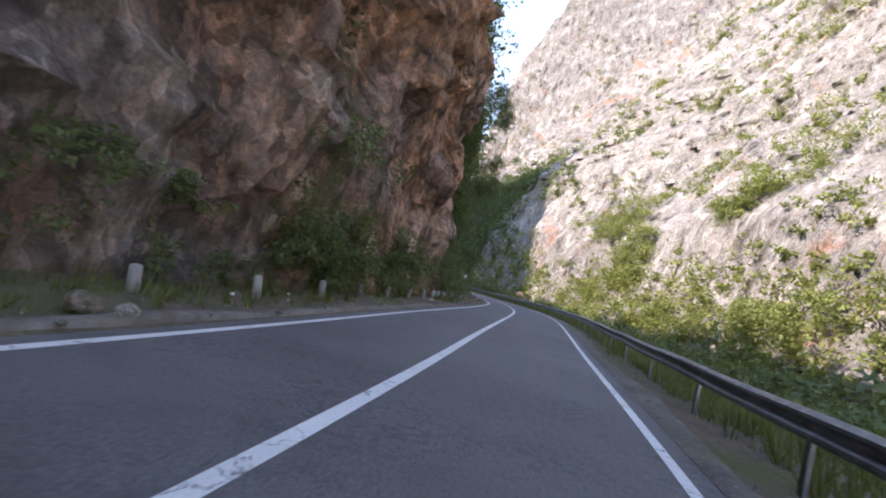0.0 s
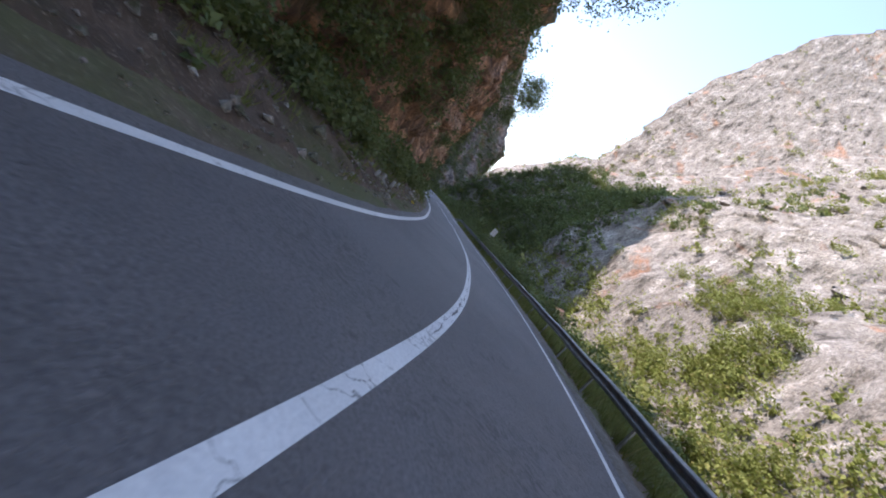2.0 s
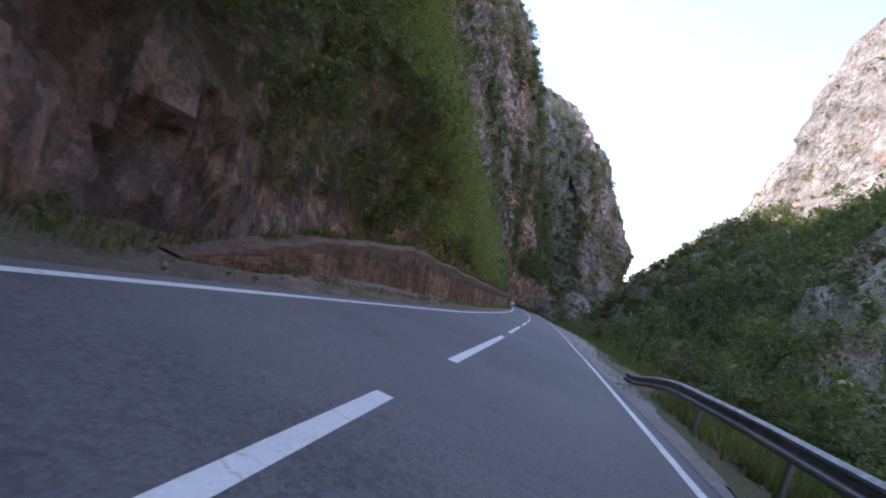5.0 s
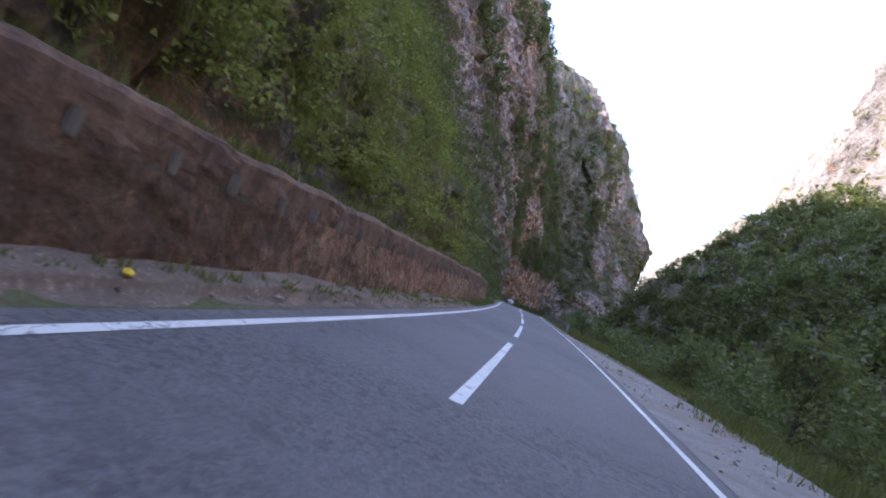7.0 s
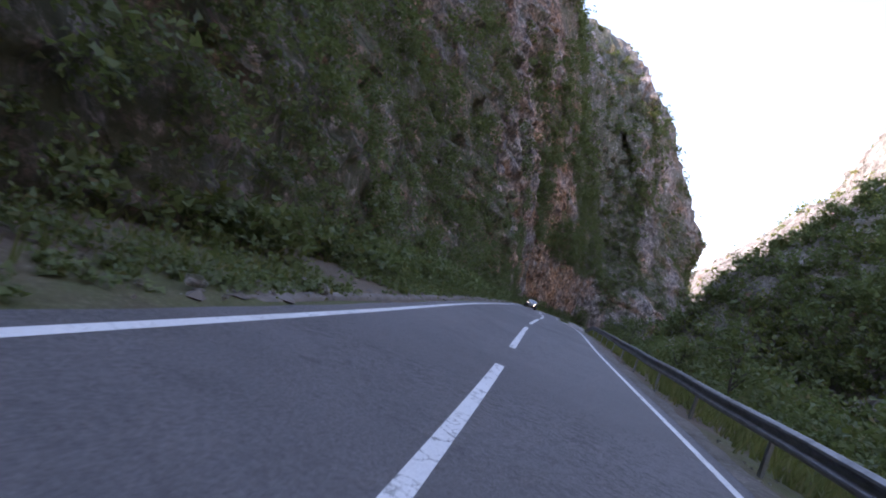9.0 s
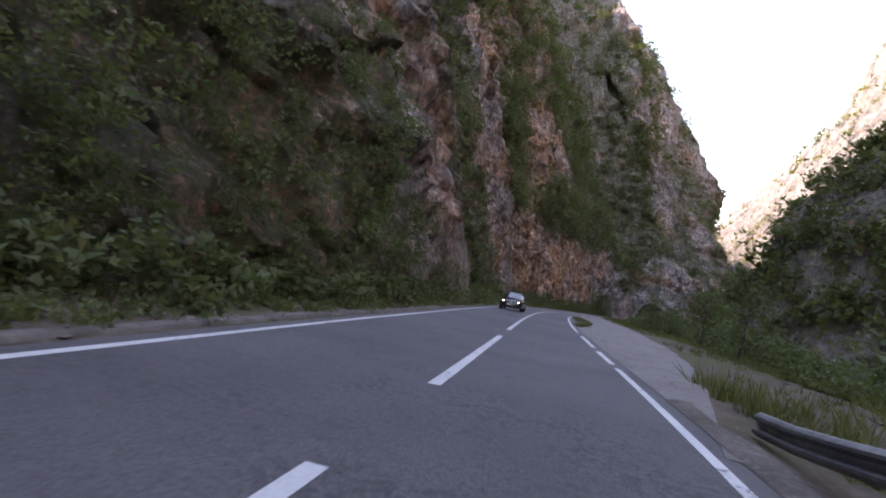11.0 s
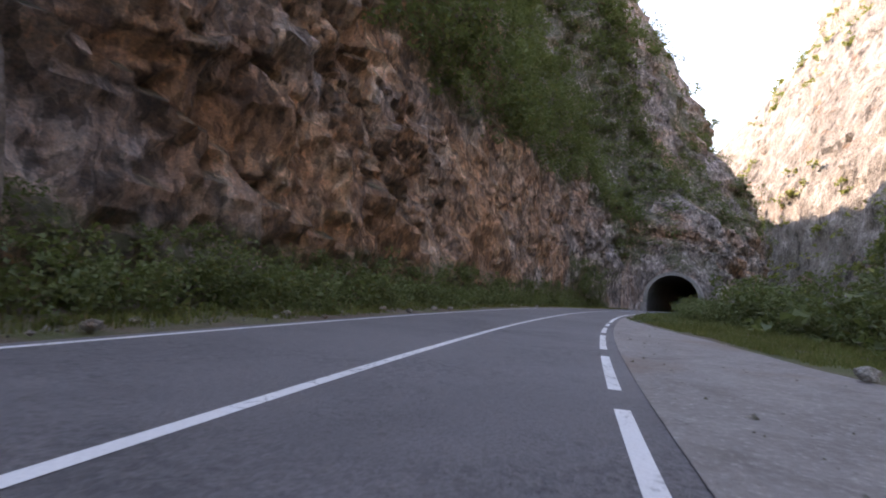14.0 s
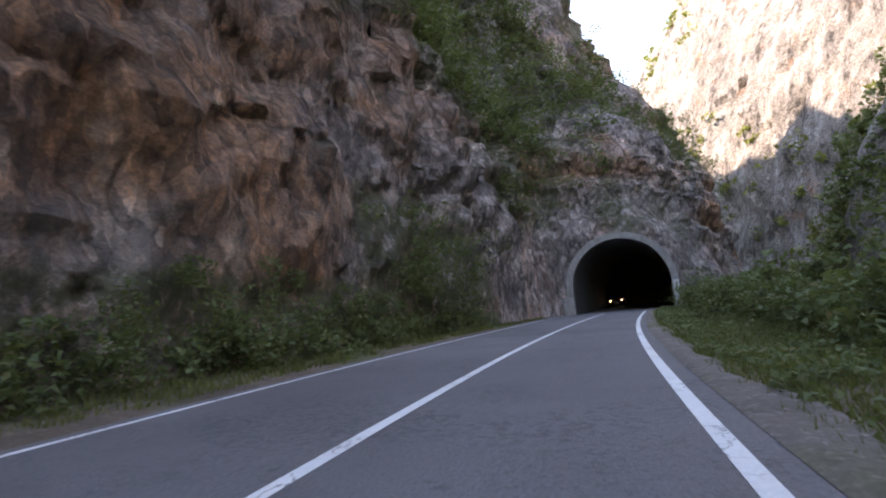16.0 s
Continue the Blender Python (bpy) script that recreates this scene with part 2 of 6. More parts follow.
    patch = ramp(nt, noise_tex(nt, 0.16 * scale, 7, 0.7, 0.5), [(0.66 - moss_amount, (0,)), (0.76 - moss_amount, (1,))])
    green = mix(nt, fine, moss, tuple(c * 0.5 for c in moss))
    col = mix(nt, calc(nt, "MAXIMUM", calc(nt, "MULTIPLY", grow, 0.9), calc(nt, "MULTIPLY", patch, 0.75)), col, green)
    if warm:  # broken stones differ in tone
        for size, low, high in ((1.1, 0.68, 1.38), (3.2, 0.6, 1.5)):
            v = nt.nodes.new("ShaderNodeTexVoronoi")
            v.distance = "MANHATTAN"
            v.inputs["Scale"].default_value = size * scale
            nt.links.new(warp.outputs[0], v.inputs["Vector"])
            col = mix(nt, 0.8, col, ramp(nt, v.outputs["Color"], [(0.25, (low,)), (0.75, (high,))]), "MULTIPLY")
    at = nt.nodes.new("ShaderNodeAttribute")
    at.attribute_name = "growth"
    cover = calc(nt, "MULTIPLY", at.outputs["Fac"], ramp(nt, noise_tex(nt, 1.6 * scale, 8, 0.8), [(0.40, (0,)), (0.52, (1,))]))
    col = mix(nt, calc(nt, "MULTIPLY", cover, 0.85), col, mix(nt, fine, (0.052, 0.064, 0.026), (0.11, 0.118, 0.048)))
    nt.links.new(col, b.inputs["Base Color"])
    chips = None
    for size, high in ((0.75, 0.7), (2.4, 0.3)):
        v = nt.nodes.new("ShaderNodeTexVoronoi")
        v.distance = "MANHATTAN"
        v.inputs["Scale"].default_value = size * scale
        nt.links.new(warp.outputs[0], v.inputs["Vector"])
        step = calc(nt, "MULTIPLY", v.outputs["Distance"], high)
        chips = step if chips is None else calc(nt, "ADD", chips, step)
    midn = calc(nt, "ADD", calc(nt, "MULTIPLY", midn, 0.45), chips)
    h = calc(nt, "ADD", calc(nt, "MULTIPLY", midn, 1.0), calc(nt, "ADD", calc(nt, "ADD", calc(nt, "MULTIPLY", fine, 0.45), calc(nt, "MULTIPLY", grit, 0.16)), calc(nt, "MULTIPLY", line, 0.6 * cracks)))
    bump(nt, b, h, 1.0, 0.6 / scale)
    return m


ROCK_LEFT = rock_material("shaded limestone", (0.135, 0.114, 0.108), (0.295, 0.248, 0.233), (0.47, 0.405, 0.375), (0.44, 0.22, 0.12), 0.1, (0.055, 0.065, 0.022), 0.0,
                          level=(0.6, 0.92), warm=((0.172, 0.093, 0.058), (0.405, 0.217, 0.125), (0.585, 0.385, 0.255)))
ROCK_RIGHT = rock_material("pale limestone", (0.075, 0.066, 0.056), (0.25, 0.225, 0.197), (0.40, 0.37, 0.335), (0.46, 0.22, 0.12), 0.03, (0.15, 0.15, 0.06), 0.0, 0.8, 0.0, (0.86, 0.97), 0.1, 0.4)


def asphalt_material():
    m, nt, b = material("worn asphalt", 0.82)
    fine = noise_tex(nt, 32, 4, 0.75)
    mid = noise_tex(nt, 1.4, 6, 0.65, 0.3)
    big = noise_tex(nt, 0.13, 4, 0.6, 0.5)
    col = ramp(nt, mid, [(0.3, (0.113, 0.107, 0.110)), (0.7, (0.156, 0.148, 0.152))])
    col = mix(nt, 0.8, col, ramp(nt, fine, [(0.3, (0.45,)), (0.7, (1.6,))]), "MULTIPLY")
    col = mix(nt, 0.6, col, ramp(nt, big, [(0.35, (0.75,)), (0.65, (1.2,))]), "MULTIPLY")
    coarse = calc(nt, "MULTIPLY", ramp(nt, noise_tex(nt, 11, 3, 0.7), [(0.48, (0,)), (0.6, (1,))]), ramp(nt, noise_tex(nt, 0.33, 5, 0.65, 0.4), [(0.44, (0,)), (0.6, (1,))]))
    col = mix(nt, calc(nt, "MULTIPLY", coarse, 0.55), col, (0.05, 0.048, 0.052))
    spots = ramp(nt, noise_tex(nt, 3.1, 2, 0.5), [(0.70, (0,)), (0.74, (1,))])
    col = mix(nt, calc(nt, "MULTIPLY", spots, 0.35), col, (0.03, 0.03, 0.032))
    nt.links.new(col, b.inputs["Base Color"])
    nt.links.new(ramp(nt, mid, [(0.3, (0.62,)), (0.7, (0.85,))]), b.inputs["Roughness"])
    bump(nt, b, calc(nt, "ADD", fine, calc(nt, "MULTIPLY", coarse, -0.5)), 0.9, 0.025)
    return m


ASPHALT = asphalt_material()


def paint_material():
    m, nt, b = material("worn white road paint", 0.7)
    fine = noise_tex(nt, 38, 4, 0.7)
    wear = noise_tex(nt, 2.3, 7, 0.72, 0.4)
    worn = ramp(nt, wear, [(0.62, (0,)), (0.70, (1,))])
    col = ramp(nt, fine, [(0.3, (0.56, 0.56, 0.56)), (0.7, (0.76, 0.76, 0.75))])
    col = mix(nt, 0.5, col, ramp(nt, noise_tex(nt, 0.8, 5), [(0.3, (0.75,)), (0.7, (1.1,))]), "MULTIPLY")
    col = mix(nt, calc(nt, "MULTIPLY", worn, 0.8), col, (0.13, 0.13, 0.13))
    g = nt.nodes.new("ShaderNodeNewGeometry")
    wob = node(nt, "TexNoise", Scale=2.5, Detail=4.0)
    nt.links.new(g.outputs["Position"], wob.inputs["Vector"])
    add = nt.nodes.new("ShaderNodeVectorMath")
    nt.links.new(g.outputs["Position"], add.inputs[0])
    nt.links.new(wob.outputs["Color"], add.inputs[1])
    vor = nt.nodes.new("ShaderNodeTexVoronoi")
    vor.feature = "DISTANCE_TO_EDGE"
    vor.inputs["Scale"].default_value = 1.7
    nt.links.new(add.outputs[0], vor.inputs["Vector"])
    crack = calc(nt, "MULTIPLY", ramp(nt, vor.outputs["Distance"], [(0.008, (1,)), (0.02, (0,))]), ramp(nt, noise_tex(nt, 0.5, 3), [(0.42, (0,)), (0.55, (0.8,))]))
    col = mix(nt, crack, col, (0.09, 0.09, 0.09))
    nt.links.new(col, b.inputs["Base Color"])
    bump(nt, b, fine, 0.3, 0.006)
    return m


PAINT = paint_material()


def ground_material(name, a, c, gravel, grass_amount, grass=(0.075, 0.085, 0.028)):
    m, nt, b = material(name, 0.95)
    fine = noise_tex(nt, 14, 6, 0.75)
    mid = noise_tex(nt, 1.1, 6, 0.7, 0.4)
    big = noise_tex(nt, 0.2, 5, 0.6)
    col = ramp(nt, mid, [(0.3, a), (0.7, c)])
    pebble = ramp(nt, fine, [(0.56, (0,)), (0.68, (1,))])
    col = mix(nt, calc(nt, "MULTIPLY", pebble, 0.7), col, gravel)
    tuft = ramp(nt, big, [(0.62 - grass_amount, (0,)), (0.74 - grass_amount, (1,))])
    col = mix(nt, calc(nt, "MULTIPLY", tuft, 0.85), col, mix(nt, fine, grass, tuple(v * 1.6 for v in grass)))
    col = mix(nt, 0.6, col, ramp(nt, fine, [(0.3, (0.6,)), (0.7, (1.3,))]), "MULTIPLY")
    nt.links.new(col, b.inputs["Base Color"])
    bump(nt, b, calc(nt, "ADD", fine, mid), 0.8, 0.06)
    return m


VERGE = ground_material("stony verge", (0.085, 0.062, 0.043), (0.185, 0.138, 0.10), (0.33, 0.28, 0.23), 0.15)
VALLEY = ground_material("valley floor", (0.05, 0.05, 0.028), (0.09, 0.085, 0.05), (0.16, 0.15, 0.12), 0.28)
GRAVEL = ground_material("pale gravel", (0.21, 0.186, 0.174), (0.335, 0.305, 0.288), (0.46, 0.43, 0.405), 0.07, (0.19, 0.15, 0.128))


def leaf_material(name, a, c, dry=(0.16, 0.12, 0.05), dryness=0.08):
    m, nt, b = material(name, 0.62)
    g = nt.nodes.new("ShaderNodeNewGeometry")
    col = ramp(nt, g.outputs["Random Per Island"], [(0.0, a), (0.75, c), (1.0 - dryness, c), (1.0, dry)])
    col = mix(nt, 0.7, col, ramp(nt, noise_tex(nt, 0.35, 4, 0.6), [(0.32, (0.55,)), (0.68, (1.4,))]), "MULTIPLY")
    nt.links.new(col, b.inputs["Base Color"])
    b.inputs["Specular IOR Level"].default_value = 0.3
    tr = nt.nodes.new("ShaderNodeBsdfTranslucent")
    nt.links.new(mix(nt, 0.5, col, (0.24, 0.29, 0.05)), tr.inputs["Color"])
    mx = node(nt, "MixShader", Fac=0.38)
    nt.links.new(b.outputs[0], mx.inputs[1])
    nt.links.new(tr.outputs[0], mx.inputs[2])
    nt.links.new(mx.outputs[0], nt.nodes["Material Output"].inputs["Surface"])
    return m


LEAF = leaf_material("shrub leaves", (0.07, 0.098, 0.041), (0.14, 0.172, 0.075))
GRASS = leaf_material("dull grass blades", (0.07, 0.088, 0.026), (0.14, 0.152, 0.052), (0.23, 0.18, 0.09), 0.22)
# LEAF made lighter and yellower: the mountain's sunlight is put into the leaf colour
LEAF_SUNNY = leaf_material("sun-lightened hillside leaves", (0.145, 0.175, 0.045), (0.275, 0.295, 0.09), (0.24, 0.19, 0.08), 0.15)
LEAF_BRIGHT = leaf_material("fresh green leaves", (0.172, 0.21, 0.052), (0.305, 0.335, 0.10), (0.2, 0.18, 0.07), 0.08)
BARK = ground_material("bark", (0.05, 0.042, 0.034), (0.10, 0.085, 0.07), (0.14, 0.12, 0.10), -0.3)


def plain_material(name, a, c, rough, metal=0.0, scale=6.0, bumpy=0.15, dirt=None):
    m, nt, b = material(name, rough, metal)
    n = noise_tex(nt, scale, 6, 0.68, 0.3)
    col = ramp(nt, n, [(0.32, a), (0.68, c)])
    if dirt:
        col = mix(nt, ramp(nt, noise_tex(nt, scale * 0.3, 6, 0.7, 0.6, (1, 1, 0.35)), [(0.5, (0,)), (0.72, (0.85,))]), col, dirt)
    nt.links.new(col, b.inputs["Base Color"])
    nt.links.new(ramp(nt, noise_tex(nt, scale * 2.2, 4), [(0.3, (rough * 0.75,)), (0.7, (min(1.0, rough * 1.25),))]), b.inputs["Roughness"])
    bump(nt, b, noise_tex(nt, scale * 7, 5, 0.7), bumpy, 0.02)
    return m


STEEL = plain_material("weathered galvanised steel", (0.16, 0.16, 0.165), (0.26, 0.26, 0.265), 0.5, 0.75, 3.0, 0.08, (0.09, 0.075, 0.06))
CONCRETE = plain_material("weathered concrete", (0.20, 0.19, 0.18), (0.34, 0.325, 0.31), 0.9, 0.0, 2.0, 0.5, (0.10, 0.09, 0.08))
TUNNEL_LINING = plain_material("sooty tunnel lining", (0.07, 0.068, 0.066), (0.13, 0.125, 0.12), 0.85, 0.0, 1.5, 0.4, (0.035, 0.033, 0.032))

# ---- the land ----
LAYBY = ([232, 240, 246, 254, 266, 275, 285, 294, 308, 318, 324, 330, 335, 339], [3.0, 4.9, 6.0, 7.1, 8.0, 8.5, 8.6, 8.2, 7.0, 6.0, 4.8, 3.9, 3.35, 3.0])  # s, outer edge


def right_shelf(s):
    """How far the level ground reaches to the right of the road."""
    return np.maximum(np.interp(s, [-120, 90, 112, 124, 172, 184, 200, 225, 245, 275, 300, 330, 380], [5.2, 5.2, 5.8, 7.0, 7.0, 5.6, 5.0, 5.2, 9.5, 11.5, 11.0, 9.0, 8.0]), np.interp(s, *LAYBY) + 0.6)


# the left verge, from under the road to the foot of the cliff
def cliff_foot(s):
    """Offset of the cliff's foot to the left of the road."""
    return -np.interp(s, [-110, -30, 0, 14, 26, 40, 60, 84, 100, 118, 150, 178, 190, 215, 235, 250, 262, 275, 290, 305, 320, 340, 365, 380],
                      [6.2, 5.6, 5.2, 4.5, 7.2, 7.2, 5.6, 4.4, 4.6, 5.2, 5.4, 5.2, 6.0, 6.5, 6.0, 5.6, 6.2, 7.0, 7.6, 8.2, 8.0, 7.4, 6.2, 5.0])


ZS = [-10.0, 0.0, 6.0, 15.0, 30.0, 60.0, 100.0, 140.0]
# station along the cliff's foot in metres of the road, setback of the face at each height of ZS
CLIFF = [
    (-110, [-1, 0, 0.1, 0.3, 1, 6, 20, 40]),
    (-10, [-1, 0, 0.0, 0.1, 0.8, 6, 18, 38]),
    (14, [-1, 0, 0.5, 1.2, 2.4, 7, 18, 36]),
    (40, [-1, 0, 0.3, 0.8, 2.4, 8, 22, 45]),
    (70, [-1, 0, 1.7, 4.0, 7.6, 15, 28, 52]),
    (82, [-1, 0, 1.1, 2.6, 5.2, 12.5, 28, 53]),
    (92, [-1, 0, 0.1, 0.6, 3, 11, 28, 55]),
    (112, [-1, 0, 1.5, 7, 18, 36, 55, 80]),
    (150, [-1, 0, 1.5, 8, 19, 34, 48, 62]),
    (182, [-1, 0, 2.5, 9, 18, 32, 46, 60]),
    (215, [-1, 0, 3.5, 9, 18, 31, 45, 60]),
    (240, [-1, 0, 2, 6, 13, 27, 45, 65]),
    (262, [-1, 0, 1, 3.5, 9, 24, 46, 78]),
    (295, [-1, 0, 0.3, 1.8, 6, 18, 38, 64]),
    (345, [-1, 0, 0.4, 1.9, 5, 15, 28.4, 50.9]),
    (372, [-1, 0, 0.2, 2, 8.3, 22, 40.2, 66.1]),
    (384, [-1, 0, 0.5, 4.1, 14.3, 25.7, 38.9, 79.7]),
    (396, [-1, 0, 1, 4.6, 16.7, 29.7, 52.6, 70.7]),
    (415, [-1, 0, 2.4, 5.3, 22, 34.2, 45.7, 73.9]),
    (434, [-1, 0, -0.3, -0.4, 8.9, 23.7, 38.6, 69.2]),
    (453, [-1, 0, -3.3, -3.6, 1, 31.1, 37.4, 63.8]),
    (468, [-1, 0, 0.6, 2.3, 3.1, 26, 34.8, 61.6]),
    (484, [-1, 0, 0.8, 2.5, 3.7, 25.4, 32, 56.8]),
    (505, [-1, 0, 0.8, 2.5, 3.8, 5.6, 27.8, 45.3]),
    (525, [-1, 0, 0.8, 2, 1.8, 2.3, 21.1, 45]),
    (560, [-1, 0, 0.8, 2.5, 3.3, 4.6, 23.1, 46.9]),
    (620, [-1, 0, 0.8, 2.6, 4.5, 8.3, 25, 50]),
    (1000, [-1, 0, 1, 3, 8, 20, 40, 70]),
]
PORTAL = Vector((-60.3, 381.0, 3.05))
_s1 = np.arange(-110.0, 370.1, 0.36)
_f1 = road_at(_s1, cliff_foot(_s1))
_turns = [(-65.9, 378.6), (-64.6, 381.2), (-62, 381.6), (-58.5, 381.6), (-55.8, 382.4), (-51.5, 386.5), (-48.5, 393), (-46.8, 405), (-47.3, 430), (-51.3, 480), (-58, 540), (-80, 640), (-130, 800)]
_c = np.concatenate([_f1[:, :2], np.array(_turns)])
_cl = np.concatenate([[0], np.cumsum(np.hypot(*np.diff(_c, axis=0).T))])
_ls = np.concatenate([np.arange(0, _cl[len(_f1) - 1] + 62, 0.36), np.arange(_cl[len(_f1) - 1] + 62, _cl[-1], 3.0)])
FOOT = np.stack([np.interp(_ls, _cl, _c[:, 0]), np.interp(_ls, _cl, _c[:, 1])], -1)
_k = np.exp(-0.5 * (np.arange(-6, 7) / 3.0) ** 2)
FOOT[8:-8] = np.stack([np.convolve(np.pad(FOOT[:, i], 6, mode="edge"), _k / _k.sum(), "valid") for i in (0, 1)], -1)[8:-8]
STATION = _ls + _s1[0] * 1.0 + (370 + 110 - _cl[len(_f1) - 1]) * np.clip(_ls / _cl[len(_f1) - 1], 0, 1)
_tan = np.gradient(FOOT, axis=0)
_tan /= np.linalg.norm(_tan, axis=1, keepdims=True)
INWARD = np.stack([-_tan[:, 1], _tan[:, 0]], -1)  # into the rock, to the left of the way
_w = np.ones(61) / 61
INWARD = np.stack([np.convolve(np.pad(INWARD[:, i], 30, mode="edge"), _w, "valid") for i in (0, 1)], -1)
INWARD /= np.linalg.norm(INWARD, axis=1, keepdims=True)


def table_at(table, s, heights):
    k = np.array([r[0] for r in table], float)
    cols = np.stack([np.interp(s, k, [r[1][j] for r in table]) for j in range(len(ZS))], -1)
    i = np.clip(np.searchsorted(ZS, heights, "right") - 1, 0, len(ZS) - 2)
    w = (heights - np.array(ZS)[i]) / (np.array(ZS)[i + 1] - np.array(ZS)[i])
    return cols[:, i] * (1 - w) + cols[:, i + 1] * w


def cliff_points(stations, foot, inward, heights, rough=1.0):
    """The face of the cliff over its foot, rows by height."""
    back = table_at(CLIFF, stations, heights).T
    cap = np.interp(stations, [-110, 60, 128, 150, 172, 184, 192, 300, 345, 380, 405, 425, 440, 455, 475, 500, 520, 560, 620, 1000], [43, 44, 47, 70, 100, 140, 155, 150, 144, 191, 85, 81, 94, 119, 130, 121, 68, 72, 73, 75])
    over = np.maximum(heights[:, None] - cap[None], 0)
    back = back + over * 1.3
    zr = np.interp(stations, SG, _rz)
    base = np.concatenate([foot, zr[:, None]], -1)[None] + np.concatenate([0 * inward, np.ones((len(foot), 1))], -1)[None] * heights[:, None, None]
    P = base + np.concatenate([inward, np.zeros((len(foot), 1))], -1)[None] * back[..., None]
    P[..., 2] -= over * 0.85
    q = P * np.array([1, 1, 0.75])
    tilt = q + 0.35 * q[..., 2:] * np.array([1.0, 0.6, 0])
    warp = tilt + 0.9 * np.stack([fbm(P, 4, 2, 33 + k) for k in range(3)], -1)
    bed = warp @ np.array([[1.0, 0, 0.0], [0, 0.62, -0.55], [0, 0.32, 1.5]])  # blocks lie along beds that dip
    n = 2.3 * fbm(tilt, 17, 3, 3) + 0.5 * fbm(tilt, 6.5, 3, 5, 0.5, True) + 0.15 * fbm(tilt, 1.7, 3, 9, 0.6, True)
    n = n + folds(P, [((0.2, 0.45, 1), 7.5, 0.55), ((0.3, 1, -0.25), 6.0, 0.5), ((-0.2, 1, 0.8), 3.6, 0.38), ((0.5, -0.35, 1), 2.7, 0.3)], 35) + 0.46 * facets(bed, 2.6, 45, 1.3)
    ledge = 0.7 * (((P[..., 2] + 0.33 * P[..., 1] + 2.4 * fbm(P, 9, 3, 21)) / 3.7) % 1 - 0.5)
    n = n + ledge * smooth(fbm(P, 26, 2, 31), -0.3, 0.2)
    n = n - n[heights < 40].mean() - 0.1
    grow = 0.35 + 0.65 * smooth(heights, 0.5, 7)[:, None] + 0.9 * smooth(heights, 15, 60)[:, None]
    dist = np.hypot(P[..., 0] - PORTAL.x, (P[..., 2] - PORTAL.z) * 0.9)
    calm = (1 - 0.45 * smooth(stations, 326, 340) * (1 - smooth(stations, 366, 374)))[None] * (0.12 + 0.88 * np.where(np.abs(stations - 382)[None] < 26, smooth(dist, 4.5, 11), 1))
    crag = 0.12 * fbm(tilt, 0.9, 3, 11, 0.6, True) + 0.25 * facets(bed, 1.15, 55, 1.4)
    P = P - np.concatenate([inward, np.zeros((len(foot), 1))], -1)[None] * ((n * grow + crag) * calm * rough)[..., None]
    P[..., 2] += 0.5 * fbm(P, 4, 3, 41) * smooth(heights, 2, 9)[:, None] * calm
    return P


HB = np.array([0.0, 2, 6, 14, 30, 60, 140])
GROWTH = [
    (-110, [0.3, 0.3, 0.25, 0.2, 0.3, 0.5]), (-14, [0.5, 0.3, 0.15, 0.1, 0.2, 0.4]), (-7, [0.5, 0.25, 0.1, 0.1, 0.2, 0.4]), (-4, [0.6, 0.8, 0.55, 0.15, 0.2, 0.4]), (0, [0.5, 0.15, 0.06, 0.1, 0.3, 0.5]), (13, [0.4, 0.06, 0.04, 0.1, 0.3, 0.5]),
    (18.5, [0.4, 0.08, 0.04, 0.15, 0.3, 0.5]), (22.5, [0.6, 0.95, 1, 1, 0.9, 0.8]), (46, [0.35, 0.85, 0.95, 0.95, 0.8, 0.7]), (58, [0.35, 0.4, 0.5, 0.7, 0.7, 0.7]), (66, [0.7, 0.4, 0.3, 0.3, 0.6, 0.7]),
    (76, [0.8, 0.45, 0.35, 0.35, 0.6, 0.7]), (84, [0.8, 0.35, 0.25, 0.45, 0.7, 0.7]), (91, [0.6, 0.2, 0.25, 0.7, 0.8, 0.7]), (95, [0.9, 1, 1, 1, 0.9, 0.7]), (112, [0.3, 1, 1, 0.9, 0.5, 0.6]), (150, [0.3, 1, 1, 0.9, 0.45, 0.6]),
    (182, [0.6, 1, 1, 0.85, 0.6, 0.6]), (192, [0.95, 1, 1, 0.8, 0.62, 0.62]), (225, [0.95, 1, 1, 0.7, 0.62, 0.62]), (244, [0.8, 0.85, 0.8, 0.65, 0.62, 0.62]), (254, [0.7, 0.55, 0.5, 0.5, 0.55, 0.6]), (261, [0.7, 0.5, 0.5, 0.6, 0.58, 0.6]),
    (274, [1, 1, 0.95, 0.6, 0.55, 0.6]), (283, [1, 0.95, 0.75, 0.45, 0.55, 0.6]), (289, [0.9, 0.3, 0.12, 0.3, 0.58, 0.62]), (304, [0.9, 0.12, 0.06, 0.4, 0.6, 0.62]), (306.5, [0.9, 0.12, 0.5, 1, 0.8, 0.5]), (313, [0.9, 0.12, 0.25, 1, 0.8, 0.5]), (320, [0.9, 0.12, 0.06, 0.6, 0.65, 0.62]), (345, [0.9, 0.14, 0.06, 0.72, 0.75, 0.7]), (353, [0.9, 0.15, 0.06, 0.75, 0.8, 0.7]), (360, [0.9, 0.2, 0.08, 0.8, 0.8, 0.7]), (364, [1, 0.85, 0.25, 0.85, 0.85, 0.75]), (369, [1, 0.7, 0.15, 0.85, 0.85, 0.75]),
    (384, [0.2, 0.2, 0.6, 0.95, 0.85, 0.7]), (398, [0.5, 0.6, 0.8, 0.9, 0.75, 0.65]), (412, [0.6, 0.4, 0.4, 0.75, 0.68, 0.64]), (470, [0.5, 0.4, 0.5, 0.66, 0.64, 0.64]), (1000, [0.5, 0.4, 0.4, 0.4, 0.45, 0.5]),
]


